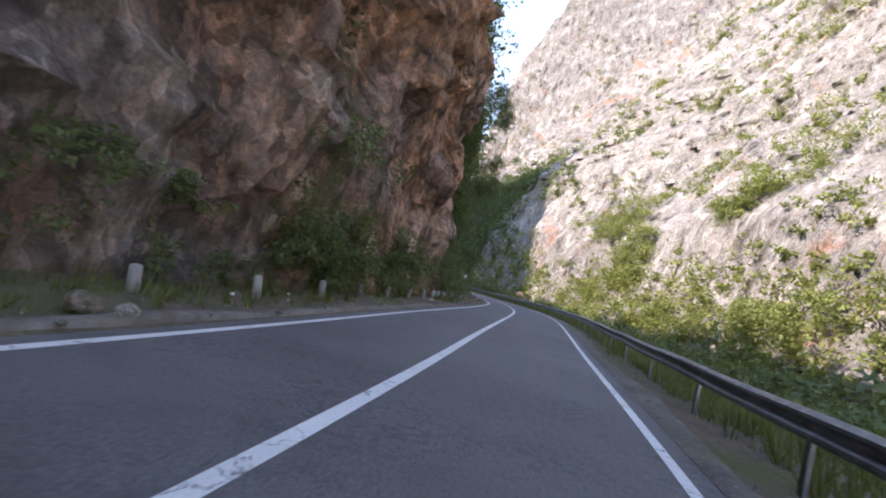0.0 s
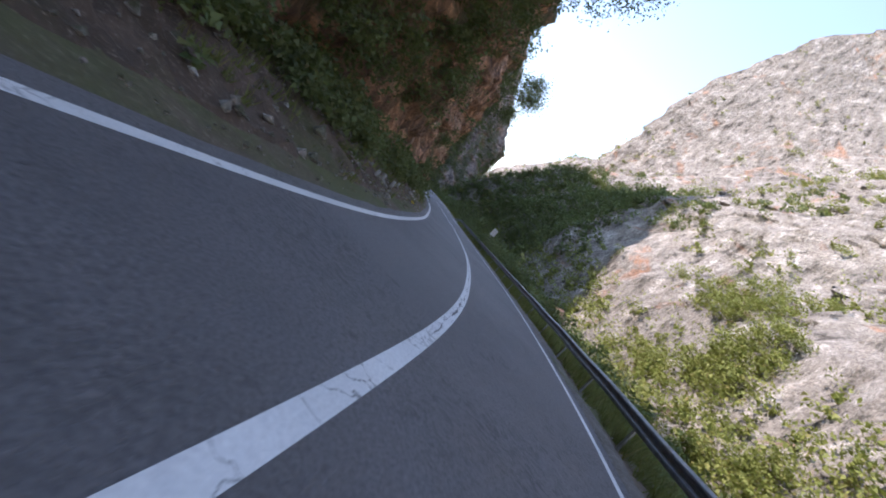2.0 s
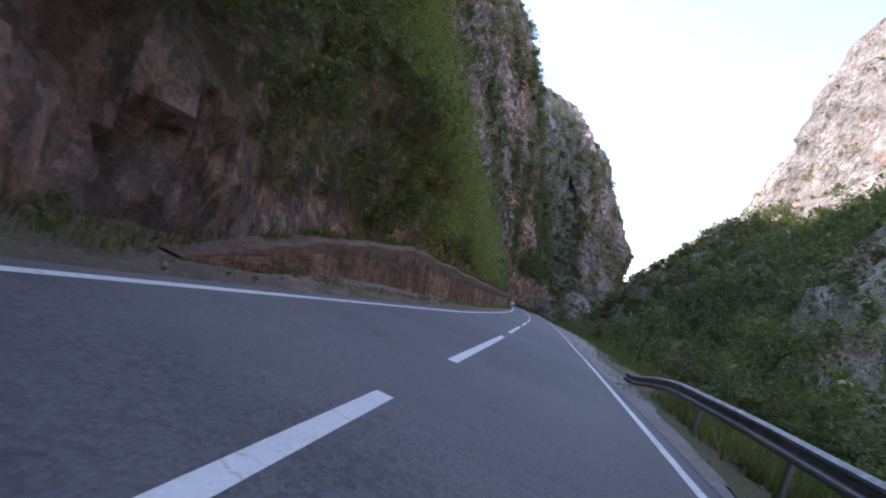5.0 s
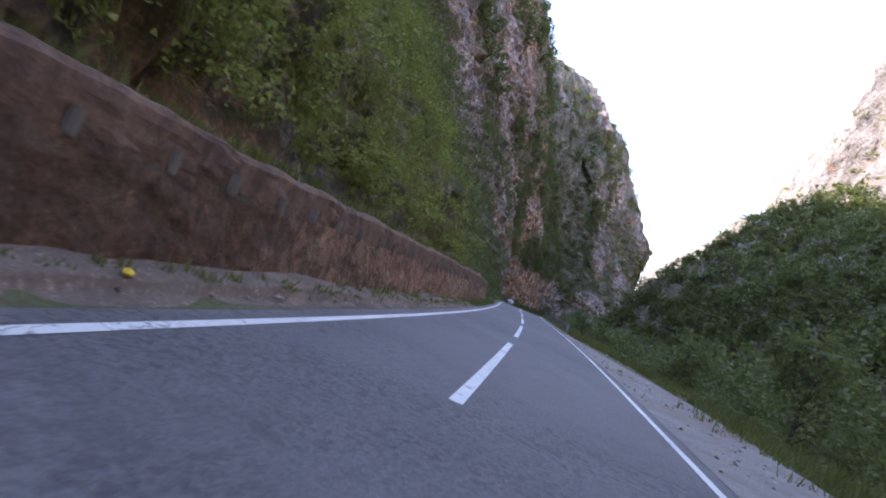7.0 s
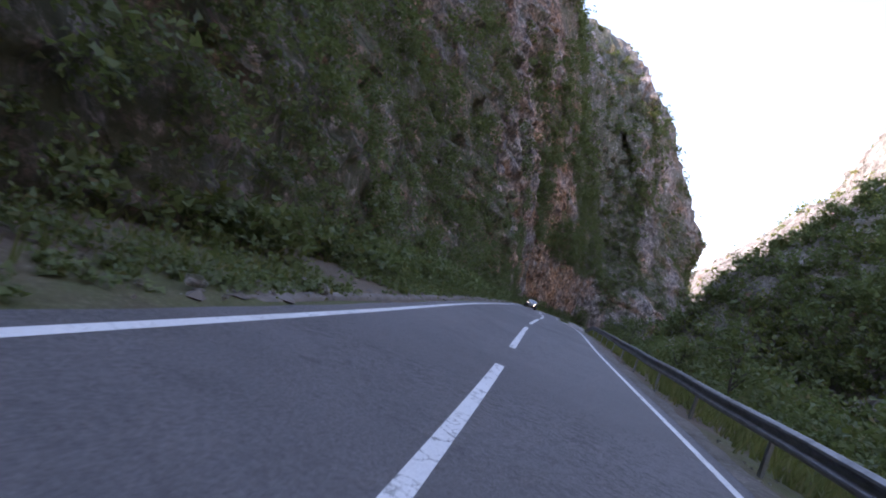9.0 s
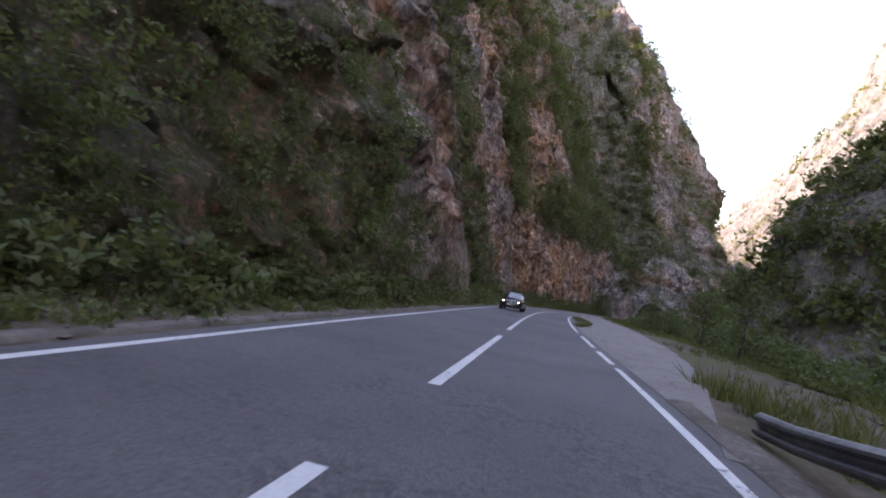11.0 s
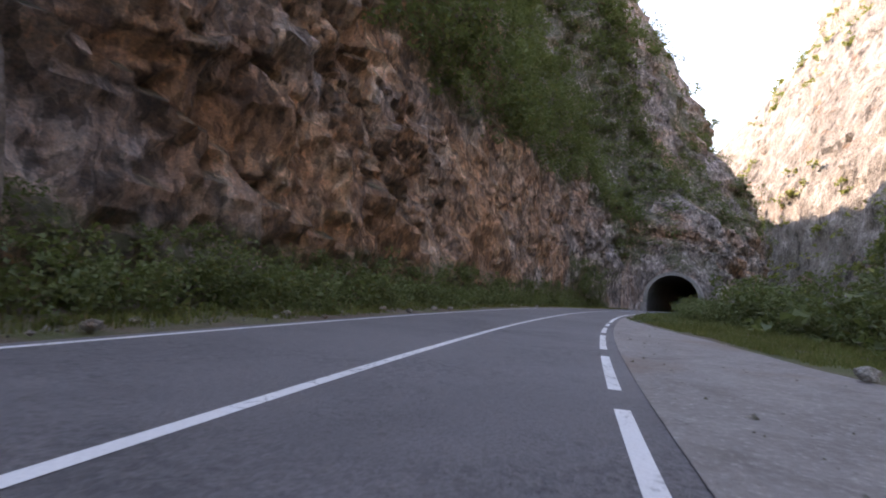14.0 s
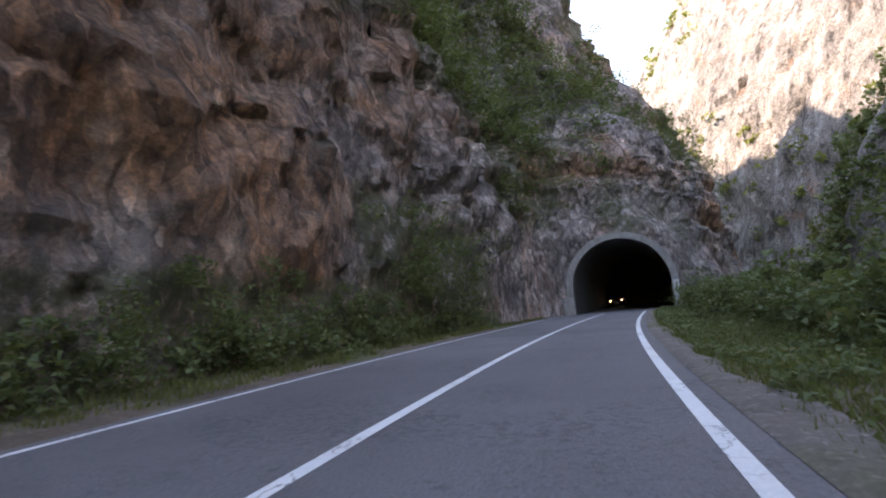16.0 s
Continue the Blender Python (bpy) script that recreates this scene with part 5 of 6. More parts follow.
def bush_leaves(P, R, count, leaf, rng, flat=0.75, lobes=6):
    """Places and sizes of the leaves of shrubs at P with the radii R, each of a few uneven lobes."""
    n = len(P)
    lob = rng.normal(size=(n, lobes, 3)) * [0.5, 0.5, 0.42]
    k = rng.integers(0, lobes, (n, count))
    c = np.take_along_axis(lob, k[..., None], 1)
    q = rng.normal(size=(n, count, 3))
    q = q / (np.linalg.norm(q, axis=-1, keepdims=True) + 1e-9) * rng.uniform(0.45, 1.0, (n, count, 1)) ** 0.6 * rng.uniform(0.28, 0.52, (n, lobes, 1))[np.arange(n)[:, None], k]
    off = (c + q) * R[:, None, None] * np.array([1, 1, flat])
    return (P[:, None] + off).reshape(-1, 3), np.repeat(leaf, count) * rng.uniform(0.6, 1.35, n * count)


def green(name, P, R, count, leaf, mat, label, category="shrubs", flat=0.75, tri=True):
    C, size = bush_leaves(P, R, count, leaf, RNG, flat)
    V, F = leaf_quads(C, size, RNG, tri=tri)
    ob = new(name, mesh_from(name, V, F, mat, False))
    return tagged(ob, label, category, kind="stuff")


def scatter_cliff(h0, h1, s0, s1, number, sharp):
    """Places on the cliff where something grows."""
    i = np.flatnonzero((HEIGHTS >= h0) & (HEIGHTS < h1))
    j = np.flatnonzero((STATION >= s0) & (STATION < s1))
    area = np.gradient(HEIGHTS)[i][:, None] * np.gradient(STATION)[j][None]
    G = growth(STATION[j][None] + 0 * area, HEIGHTS[i][:, None] + 0 * area)
    pat = growth_pattern(CLIFF_P[np.ix_(i, j)])
    keep = smooth(pat, 0.55 - G * 1.15 - sharp, 0.75 - G * 1.15 + sharp)
    w = (area * keep * (0.15 + G)).ravel()
    pick = RNG.choice(len(w), number, p=w / w.sum())
    a, b = np.unravel_index(pick, area.shape)
    P = CLIFF_P[i[a], j[b]] + RNG.normal(size=(number, 3)) * 0.25
    out = np.concatenate([-INWARD[j[b]], np.zeros((number, 1))], -1)
    return P, out, HEIGHTS[i[a]], STATION[j[b]]


P, o, h, s = scatter_cliff(0.1, 2.0, -20, 16, 110, 0.5)
green("cliff_shrubs", P + o * 0.3 + [0, 0, 0.15], RNG.uniform(0.5, 0.95, len(P)), 260, np.full(len(P), 0.11), LEAF, "leafy dark green bushes along the cliff's foot")
P, o, h, s = scatter_cliff(0.2, 2.2, -40, 372, 520, 0.12)
green("cliff_shrubs", P + o * 0.2 + [0, 0, 0.1], RNG.uniform(0.4, 0.85, len(P)), 220, np.full(len(P), 0.11), LEAF, "low dark green shrubs at the foot of the cliff")
P, o, h, s = scatter_cliff(1.8, 14, -40, 395, 1500, 0.1)
sel = (s > 116) & (s < 172)
R = RNG.uniform(0.7, 1.5, len(P))
green("cliff_shrubs", P[~sel] + o[~sel] * 0.35, R[~sel], 200, np.full((~sel).sum(), 0.155), LEAF, "dark green shrubs clinging to the cliff")
green("slope_shrubs", P[sel] + o[sel] * 0.3, R[sel], 360, np.full(sel.sum(), 0.115), LEAF_BRIGHT, "bright green shrubs on the slope above the wall")
P, o, h, s = scatter_cliff(14, 40, -40, 470, 1500, 0.08)
sel = (s > 112) & (s < 172) & (h < 26)
R = RNG.uniform(1.2, 2.6, len(P))
green("cliff_shrubs", P[~sel] + o[~sel] * 0.5, R[~sel], 140, np.full((~sel).sum(), 0.31), LEAF, "dark green shrubs high on the cliff")
green("slope_shrubs", P[sel] + o[sel] * 0.4, R[sel], 190, np.full(sel.sum(), 0.22), LEAF_BRIGHT, "bright green shrubs on the upper slope")
P, o, h, s = scatter_cliff(40, 140, -20, 650, 1550, 0.08)
green("clifftop_woods", P + o * 0.6 + [0, 0, 0.4], RNG.uniform(1.8, 3.8, len(P)), 110, np.full(len(P), 0.72), LEAF, "dark green woods on the upper cliff", "woods")


P, o, h, s = scatter_cliff(1.2, 18, 114, 168, 450, 0.3)
green("slope_shrubs", P + o * 0.45, RNG.uniform(0.6, 1.3, len(P)), 260, np.full(len(P), 0.11), LEAF_BRIGHT, "bright green undergrowth covering the slope")
for a, b in ((100, 116), (164, 190)):
    P, o, h, s = scatter_cliff(1.2, 30, a, b, 170, 0.3)
    green("slope_shrubs", P + o * 0.45, RNG.uniform(0.7, 1.6, len(P)), 230, np.full(len(P), 0.13), LEAF, "darker green undergrowth at the end of the slope")
P, o, h, s = scatter_cliff(10, 34, 112, 170, 300, 0.35)
green("slope_shrubs", P + o * 0.45, RNG.uniform(0.9, 2.0, len(P)), 190, np.full(len(P), 0.18), LEAF_BRIGHT, "bright green bushes high on the slope")
P, o, h, s = scatter_cliff(12, 60, 300, 400, 700, 0.15)
green("cliff_shrubs", P + o * 0.5, RNG.uniform(1.3, 2.6, len(P)), 110, np.full(len(P), 0.36), LEAF, "green bushes in patches over the bluff")
P = _T[RNG.integers(0, 11, 430), RNG.integers(10, _T.shape[1] - 30, 430)]
green("cliff_shrubs", P + [0, 0, 0.35], RNG.uniform(0.4, 0.9, len(P)), 170, np.full(len(P), 0.13), LEAF, "leafy bushes spilling down the rubble slope")
P, o, h, s = scatter_cliff(1.0, 17, 22, 62, 520, 0.25)
green("cliff_shrubs", P + o * 0.5, RNG.uniform(0.7, 1.5, len(P)), 250, np.full(len(P), 0.14), LEAF, "thick leafy bushes hiding the foot of the cliff")


# ---- the sunlit mountain's shrubs ----
def scatter_sheet(P, number, weight):
    d = np.linalg.norm(np.cross(P[1:, :-1] - P[:-1, :-1], P[:-1, 1:] - P[:-1, :-1]), axis=-1)
    w = (d * weight(P[:-1, :-1])).ravel()
    pick = RNG.choice(len(w), number, p=w / w.sum())
    a, b = np.unravel_index(pick, d.shape)
    return P[a, b] * 0.5 + P[a + 1, b + 1] * 0.5


def mount_weight(q):
    low = 1 - smooth(q[..., 2], 4, 22)
    pat = smooth(fbm(q, 13, 4, 121, 0.62), 0.05, 0.2)
    seen = smooth(q[..., 1], -40, 0) * (1 - 0.8 * smooth(q[..., 2], 150, 220)) * (1 - 0.7 * smooth(q[..., 1], 215, 250))
    return (pat * 1.0 + low * 2.2 + 0.02) * (0.03 + seen)


def spur_weight(q):
    there = smooth(q[..., 1], 185, 215) * (1 - smooth(q[..., 1], 462, 472)) * (1 - smooth(q[..., 2], 62, 92))
    return there * (0.05 + smooth(fbm(q, 22, 3, 125, 0.55), -0.15, 0.02) + 1.0 * smooth(q[..., 1], 225, 250) * (1 - smooth(q[..., 2], 18, 40)) + 0.5 * smooth(q[..., 1], 375, 400) + 1.2 * smooth(q[..., 1], 262, 290) * (1 - smooth(q[..., 1], 355, 375)))


P = scatter_sheet(MOUNTAIN_P, 2900, spur_weight)
P = P[RNG.random(len(P)) < 0.95]
green("spur_woods", P + [-0.8, -0.3, 1.2], RNG.uniform(1.8, 3.8, len(P)), 54, np.full(len(P), 0.97), LEAF, "dark green woods on the shaded mountain spur", "woods", 0.9)
P = scatter_sheet(MOUNTAIN_P, 620, lambda q: (0.15 + smooth(fbm(q, 24, 3, 129), -0.1, 0.15)) * smooth(q[..., 1], 212, 228) * (1 - smooth(q[..., 1], 340, 356)) * (1 - smooth(q[..., 2], 45, 72)))
green("spur_woods", P + [-0.8, -0.3, 1.2], RNG.gamma(5.0, 0.5, len(P)) + 0.8, 95, np.full(len(P), 0.7), LEAF, "dark green bushes covering the foot of the spur", "woods", 0.9)
# lit face: sun-coloured leaves here, plain LEAF on the shaded spur
P = scatter_sheet(MOUNTAIN_P, 3200, mount_weight)
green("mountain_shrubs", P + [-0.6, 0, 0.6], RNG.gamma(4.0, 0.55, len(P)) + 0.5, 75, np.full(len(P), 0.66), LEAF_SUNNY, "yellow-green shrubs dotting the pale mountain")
P = scatter_sheet(MOUNTAIN_P, 330, lambda q: smooth(fbm(q, 15, 3, 127), -0.05, 0.2) * smooth(q[..., 1], 35, 55) * (1 - smooth(q[..., 1], 110, 190)) * (1 - smooth(q[..., 2], 26, 50)))
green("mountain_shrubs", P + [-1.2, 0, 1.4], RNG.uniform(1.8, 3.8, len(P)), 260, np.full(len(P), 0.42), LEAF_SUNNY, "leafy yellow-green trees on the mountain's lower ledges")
P = scatter_sheet(FAR_P, 1100, lambda q: smooth(fbm(q, 40, 4, 131, 0.6), -0.1, 0.3) + 1.6 * (1 - smooth(q[..., 2], 5, 70)))
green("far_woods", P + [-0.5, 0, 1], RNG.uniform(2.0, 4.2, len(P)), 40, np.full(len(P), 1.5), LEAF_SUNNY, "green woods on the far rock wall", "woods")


# ---- woods in the gorge ----
def valley_spots(number, u0, u1, s0, s1):
    j = RNG.uniform(np.searchsorted(_vs, s0), np.searchsorted(_vs, s1) - 1, number).astype(int)
    u = RNG.uniform(u0, u1, number)
    i = np.clip(np.searchsorted(_u, u) - 1, 0, len(_u) - 2)
    w = ((u - _u[i]) / (_u[i + 1] - _u[i]))[:, None]
    return VALLEY_P[i, j] * (1 - w) + VALLEY_P[i + 1, j] * w, u, _vs[j]


P, u, s = valley_spots(1050, 0.02, 0.25, -25, 368)
top = np.interp(s, [-60, 50, 76, 104, 125, 178, 192, 228, 245, 300, 330, 368], [0.3, 0.4, 1.5, 1.8, 2.6, 2.8, 2.4, 2.2, 1.2, 1.6, 2.8, 3.4]) * RNG.uniform(0.35, 1.15, len(P)) + np.interp(s, SG, _rz)
near = u < 0.06
P[:, 2] = np.where(near, P[:, 2] + 0.4, np.maximum(P[:, 2] + 0.8, top - RNG.uniform(0.4, 1.6, len(P))))
green("gorge_shrubs", P, RNG.uniform(0.7, 1.6, len(P)) * (0.6 + 0.4 * ~near), 130, np.full(len(P), 0.26), LEAF, "dense dark green bushes below the road")
P, u, s = valley_spots(1500, 0.2, 1.0, -40, 368)
P[:, 2] += RNG.uniform(1.5, 8, len(P)) * (0.75 + 0.35 * (s > 120))
green("gorge_woods", P, RNG.uniform(1.6, 3.4, len(P)), 95, np.full(len(P), 0.58), LEAF, "dense green woods filling the gorge", "woods")
_n2 = len(_nose)
P = np.concatenate([VALLEY_P[4:, -_n2:].reshape(-1, 3)] * 4)
P = P + RNG.normal(size=P.shape) * [6, 14, 2.5] + [0, 0, 3]
green("gorge_woods", P[P[:, 1] > 392], RNG.uniform(2.0, 4.2, (P[:, 1] > 392).sum()), 90, np.full((P[:, 1] > 392).sum(), 0.9), LEAF, "green woods further down the gorge", "woods")


# bushes on the right before the tunnel
q = RNG.uniform(336, 391, 430)
P = road_at(q, np.interp(q, [334, 350, 370, 391], [7.6, 6.4, 5.6, 5.4]) + RNG.gamma(1.5, 1.8, len(q)), 0)
P[:, 2] += RNG.uniform(0.0, 1.3, len(P)) * smooth(q, 330, 350)
green("roadside_shrubs", P, RNG.uniform(0.5, 1.1, len(P)), 200, np.full(len(P), 0.15), LEAF, "tall green bushes beside the tunnel mouth")


# ---- single trees ----
def tube(bm, pts, radii, seg=7):
    rings = []
    for i, (p, r) in enumerate(zip(pts, radii)):
        d = (pts[min(i + 1, len(pts) - 1)] - pts[max(i - 1, 0)]).normalized()
        a = d.orthogonal().normalized()
        b = d.cross(a)
        rings.append([bm.verts.new(p + (a * math.cos(2 * math.pi * k / seg) + b * math.sin(2 * math.pi * k / seg)) * r) for k in range(seg)])
    for q, w in zip(rings, rings[1:]):
        for k in range(seg):
            bm.faces.new((q[k], q[(k + 1) % seg], w[(k + 1) % seg], w[k]))
    bm.faces.new(rings[-1])


def tree(seed, tall, wide, leaf, mat, label, hang=0.0, leaves=1700, stout=1.0):
    rnd = random.Random(seed)
    rng = np.random.default_rng(seed)
    thing = tagged(new("tree"), label, "tree", "trees beside the road")
    bm = bmesh.new()
    trunk = [Vector((0, 0, -0.6))]
    for k in range(1, 8):
        trunk.append(Vector((rnd.uniform(-1, 1) * 0.05 * tall * k / 7, rnd.uniform(-1, 1) * 0.05 * tall * k / 7, tall * 0.85 * k / 7)))
    tube(bm, trunk, [0.035 * tall ** 0.9 * (1.15 - 0.95 * k / 7) * 0.6 * stout for k in range(8)])
    ends = []
    for k in range(14):
        t = rnd.uniform(0.25, 0.95)
        i = min(int(t * 7), 6)
        a = trunk[i].lerp(trunk[i + 1], t * 7 - i)
        ang, out = rnd.uniform(0, 2 * math.pi), wide * rnd.uniform(0.45, 1.0) * (1.15 - t * 0.6)
        e = a + Vector((math.cos(ang) * out, math.sin(ang) * out, tall * rnd.uniform(0.03, 0.16) - hang * out))
        m = a.lerp(e, 0.5) + Vector((0, 0, 0.06 * tall))
        tube(bm, [a, m, e], [0.012 * tall * 0.6, 0.008 * tall * 0.6, 0.002 * tall], 5)
        ends += [e, m.lerp(e, 0.4)]
    part("trunk", bm, BARK, thing, "grey-brown trunk with limbs", True)
    ends.append(trunk[-1])
    C = np.array([tuple(v) for v in ends])
    k = rng.integers(0, len(C), leaves)
    q = rng.normal(size=(len(k), 3)) * [0.30, 0.30, 0.24] * wide * 0.75
    q[:, 2] -= hang * np.abs(rng.normal(size=len(k))) * 0.5
    V, F = leaf_quads(C[k] + q, rng.uniform(0.6, 1.3, len(k)) * leaf, rng)
    part("crown", mesh_from("crown", V, F, mat, False), None, thing, "loose crown of small green leaves")
    return thing


_trees = [tree(11, 5.2, 1.9, 0.24, LEAF, "slender dark green tree below the road"), tree(12, 4.0, 1.7, 0.22, LEAF, "bushy dark green tree below the road"), tree(13, 6.5, 2.2, 0.26, LEAF, "tall dark green tree in the gorge")]
_spots = [(118, 8.4, -1.6), (131, 9.2, -1.4), (144, 9.0, -1.6), (158, 9.2, -1.5), (170, 8.8, -1.5), (203, 7.2, -2.6), (214, 7.6, -2.4), (226, 8.0, -2.2), (262, 12.5, -1.2), (276, 13.5, -1.0), (290, 13.0, -1.0), (303, 12.0, -1.0), (316, 13.5, -2.6),
          (326, 13.2, -2.6), (337, 13.0, -2.6), (346, 12.6, -2.4), (355, 12.2, -2.2), (364, 13.4, -2.0), (20, 9.0, -5.4), (48, 9.5, -5.4), (72, 9.2, -5.2), (100, 8.0, -3.6)]
for i, (s, off, up) in enumerate(_spots):
    m = road_pose(s, off, up, random.uniform(0, 360)) @ Matrix.Scale(random.uniform(0.75, 1.1), 4)
    if i < 3:
        _trees[i].matrix_basis = m
    else:
        t = copy_thing(_trees[i % 3], m)
# leafy trees hanging from the cliff over the road
_hang = tree(21, 4.5, 2.0, 0.17, LEAF, "leafy tree leaning out of the cliff over the road", 0.55, 3600, 0.45)
_hang.matrix_basis = road_pose(46.0, -5.4, 10.5) @ pose(0, 0, 0, 0, 48, 0)
for s, off, up, lean in ((50, -5.2, 14, 52), (54, -5.2, 11.5, 45), (42, -6.0, 17, 50), (48, -5.8, 20, 45), (53, -5.8, 24, 50), (86, -4.4, 12.5, 55), (92, -4.4, 15, 45), (96, -4.6, 11, 40)):
    copy_thing(_hang, road_pose(s, off, up, random.uniform(-40, 40)) @ pose(0, 0, 0, 0, lean, 0))


# ---- grass, weeds and stones ----
def grass(name, P, tall, blades, mat, label):
    n = len(P)
    B = np.repeat(P, blades, 0) + RNG.normal(size=(n * blades, 3)) * [0.07, 0.07, 0]
    a = RNG.uniform(0, 2 * np.pi, len(B))
    hgt = np.repeat(tall, blades) * RNG.uniform(0.5, 1.2, len(B))
    lean = RNG.normal(size=(len(B), 2)) * 0.35 * hgt[:, None]
    side = np.stack([np.cos(a), np.sin(a), 0 * a], -1) * (0.008 + 0.03 * hgt)[:, None]
    tip = B + np.concatenate([lean, hgt[:, None]], -1)
    V = np.stack([B - side, B + side, tip], 1)
    ob = new(name, mesh_from(name, V.reshape(-1, 3), np.arange(3 * len(B)).reshape(-1, 3), mat, False))
    return tagged(ob, label, "grass", kind="stuff")


def verge_spots(number, s0, s1, a, b, seed):
    s = RNG.uniform(s0, s1, number * 3)
    o = RNG.uniform(0, 1, number * 3) ** 0.8
    P = road_at(s, a(s) * (1 - o) + b(s) * o, 0.05)
    keep = fbm(P, 3.2, 3, seed) + 0.5 * o > 0.12
    return P[keep][:number]


P = verge_spots(5200, -30, 372, lambda s: -lane_left(s) - 0.75, lambda s: np.minimum(cliff_foot(s), -lane_left(s) - 1.3) + 0.1, 151)
grass("grass", P, RNG.uniform(0.10, 0.34, len(P)), 7, GRASS, "ragged green grass on the verge below the cliff")
P = verge_spots(5200, -30, 375, lambda s: lane_right(s) + 0.75 + np.interp(s, [104, 115, 176, 184, 232, 245, 275, 300, 335, 344], [0, 0.9, 0.8, 0, 0, 3.2, 5.2, 4.4, 1.0, 0.1]), lambda s: right_shelf(s) + 1.0, 152)
grass("grass", P, RNG.uniform(0.10, 0.32, len(P)), 7, GRASS, "ragged green grass on the outer shoulder")
k = RNG.integers(0, _isl.shape[1] - 1, 2200)
P = _isl[RNG.integers(1, 7, 2200), k] + RNG.normal(size=(2200, 3)) * [0.12, 0.2, 0]
P = P[fbm(P, 1.6, 3, 154) > 0.02]
grass("grass", P, RNG.uniform(0.03, 0.08, len(P)), 9, GRASS, "short grass on the strip beside the lay-by")
k = RNG.integers(0, 44, 150)
P = _isl[np.minimum(RNG.integers(2, 9, 150), 7), k]
P = P[fbm(P, 1.3, 3, 161) > -0.1]
green("weeds", P + [0, 0, 0.03], RNG.uniform(0.1, 0.26, len(P)), 80, np.full(len(P), 0.05), LEAF, "small leafy weeds on the strip beside the lay-by", "weeds")
q = np.concatenate([RNG.uniform(-30, 122, 2200), RNG.uniform(184, 240, 900), RNG.uniform(104, 186, 900)])
P = road_at(q, np.where((q > 115) & (q < 182), right_shelf(q) - 0.3, 4.4) + RNG.gamma(1.6, 0.5, len(q)), -0.12)
grass("tall_grass", P, RNG.uniform(0.25, 0.65, len(P)), 8, GRASS, "tall ragged grass at the edge of the drop")
q = RNG.uniform(-30, 240, 420)
P = road_at(q, np.maximum(5.6, right_shelf(q) + 0.3) + RNG.gamma(1.5, 0.7, len(q)), -0.35)
green("roadside_shrubs", P, RNG.uniform(0.35, 0.8, len(P)), 110, np.full(len(P), 0.16), LEAF, "low dark bushes just behind the guard rail")
q = np.concatenate([RNG.uniform(80, 122, 190), RNG.uniform(88.5, 89.2, 12)])
P = road_at(q, right_shelf(q) + 0.4 + RNG.gamma(2.0, 1.3, len(q)), -0.3)
P[-12:] = road_at(q[-12:], RNG.uniform(4.8, 5.2, 12), RNG.uniform(0.1, 0.9, 12))
P[:-12, 2] += RNG.uniform(0.2, 1.7, len(P) - 12)
green("roadside_shrubs", P, RNG.uniform(0.6, 1.2, len(P)), 200, np.full(len(P), 0.16), LEAF, "full green bushes behind the guard rail round the sign")
# thicker grass before the tunnel
q = RNG.uniform(312, 390, 15000)
w = RNG.uniform(0, 1, len(q)) ** 1.2
P = road_at(q, lane_right(q) + 0.55 + np.interp(q, [312, 320, 326, 332, 340], [3.8, 3.0, 1.7, 0.8, 0.12]) + w * 5.5, -0.03)
P = P[fbm(P, 2.2, 3, 156) > -0.3]
grass("grass", P, RNG.uniform(0.06, 0.17, len(P)), 7, GRASS, "low green grass and herbs before the tunnel")
q = RNG.uniform(255, 388, 5200)
P = road_at(q, -lane_left(q) - 0.45 - RNG.gamma(1.6, 0.7, len(q)), 0.05)
P = P[fbm(P, 1.8, 3, 157) > -0.15]
grass("grass", P, RNG.uniform(0.06, 0.2, len(P)), 8, GRASS, "low green herbs along the road below the cliff")
q = RNG.uniform(106, 181, 900)
_far = RNG.random(len(q)) < 0.6
P = road_at(q, np.where(_far, wall_face(q) - 0.34 - 0.1 * wall_top(q), wall_face(q) + RNG.uniform(0.1, 0.7, len(q))), np.where(_far, wall_top(q) - 0.02, 0.16))
grass("tall_grass", P, np.where(_far, RNG.uniform(0.12, 0.3, len(q)), RNG.uniform(0.06, 0.16, len(q))), 14, GRASS, "ragged grass on and below the retaining wall")
P, o, h, s = scatter_cliff(0.9, 15, 112, 172, 5000, 0.3)
grass("tall_grass", P + o * 0.15, RNG.uniform(0.2, 0.6, len(P)), 8, LEAF_BRIGHT, "long bright green grass on the slope above the wall")
q = np.concatenate([RNG.uniform(164, 184, 900), RNG.uniform(62, 100, 1300)])
P = road_at(q, np.where(q > 150, -lane_left(q) - 0.35 - RNG.uniform(0, 0.5, len(q)), -lane_left(q) - 0.95 - RNG.uniform(0, 1.0, len(q))), 0.06)
P = P[fbm(P, 1.8, 3, 162) > -0.2]
grass("grass", P, RNG.uniform(0.08, 0.22, len(P)), 8, GRASS, "dark green grass between the road and the rock")
q = RNG.uniform(182, 262, 900)
P = road_at(q, -lane_left(q) - 0.55 - RNG.gamma(1.7, 0.6, len(q)), 0.08)
P = P[fbm(P, 2.0, 3, 159) > -0.2]
green("weeds", P, RNG.uniform(0.12, 0.34, len(P)), 45, np.full(len(P), 0.085), LEAF, "low leafy weeds on the earth verge", "weeds")
q = RNG.uniform(330, 390, 2400)
P = road_at(q, lane_right(q) + 0.9 + RNG.uniform(0, 1, len(q)) ** 1.3 * 5.0, 0.0)
P = P[fbm(P, 2.4, 3, 158) > -0.3]
green("weeds", P, RNG.uniform(0.12, 0.34, len(P)), 32, np.full(len(P), 0.095), LEAF, "low leafy herbs on the verge before the tunnel", "weeds")
P, o, h, s = scatter_cliff(85, 140, 200, 430, 260, 0.6)
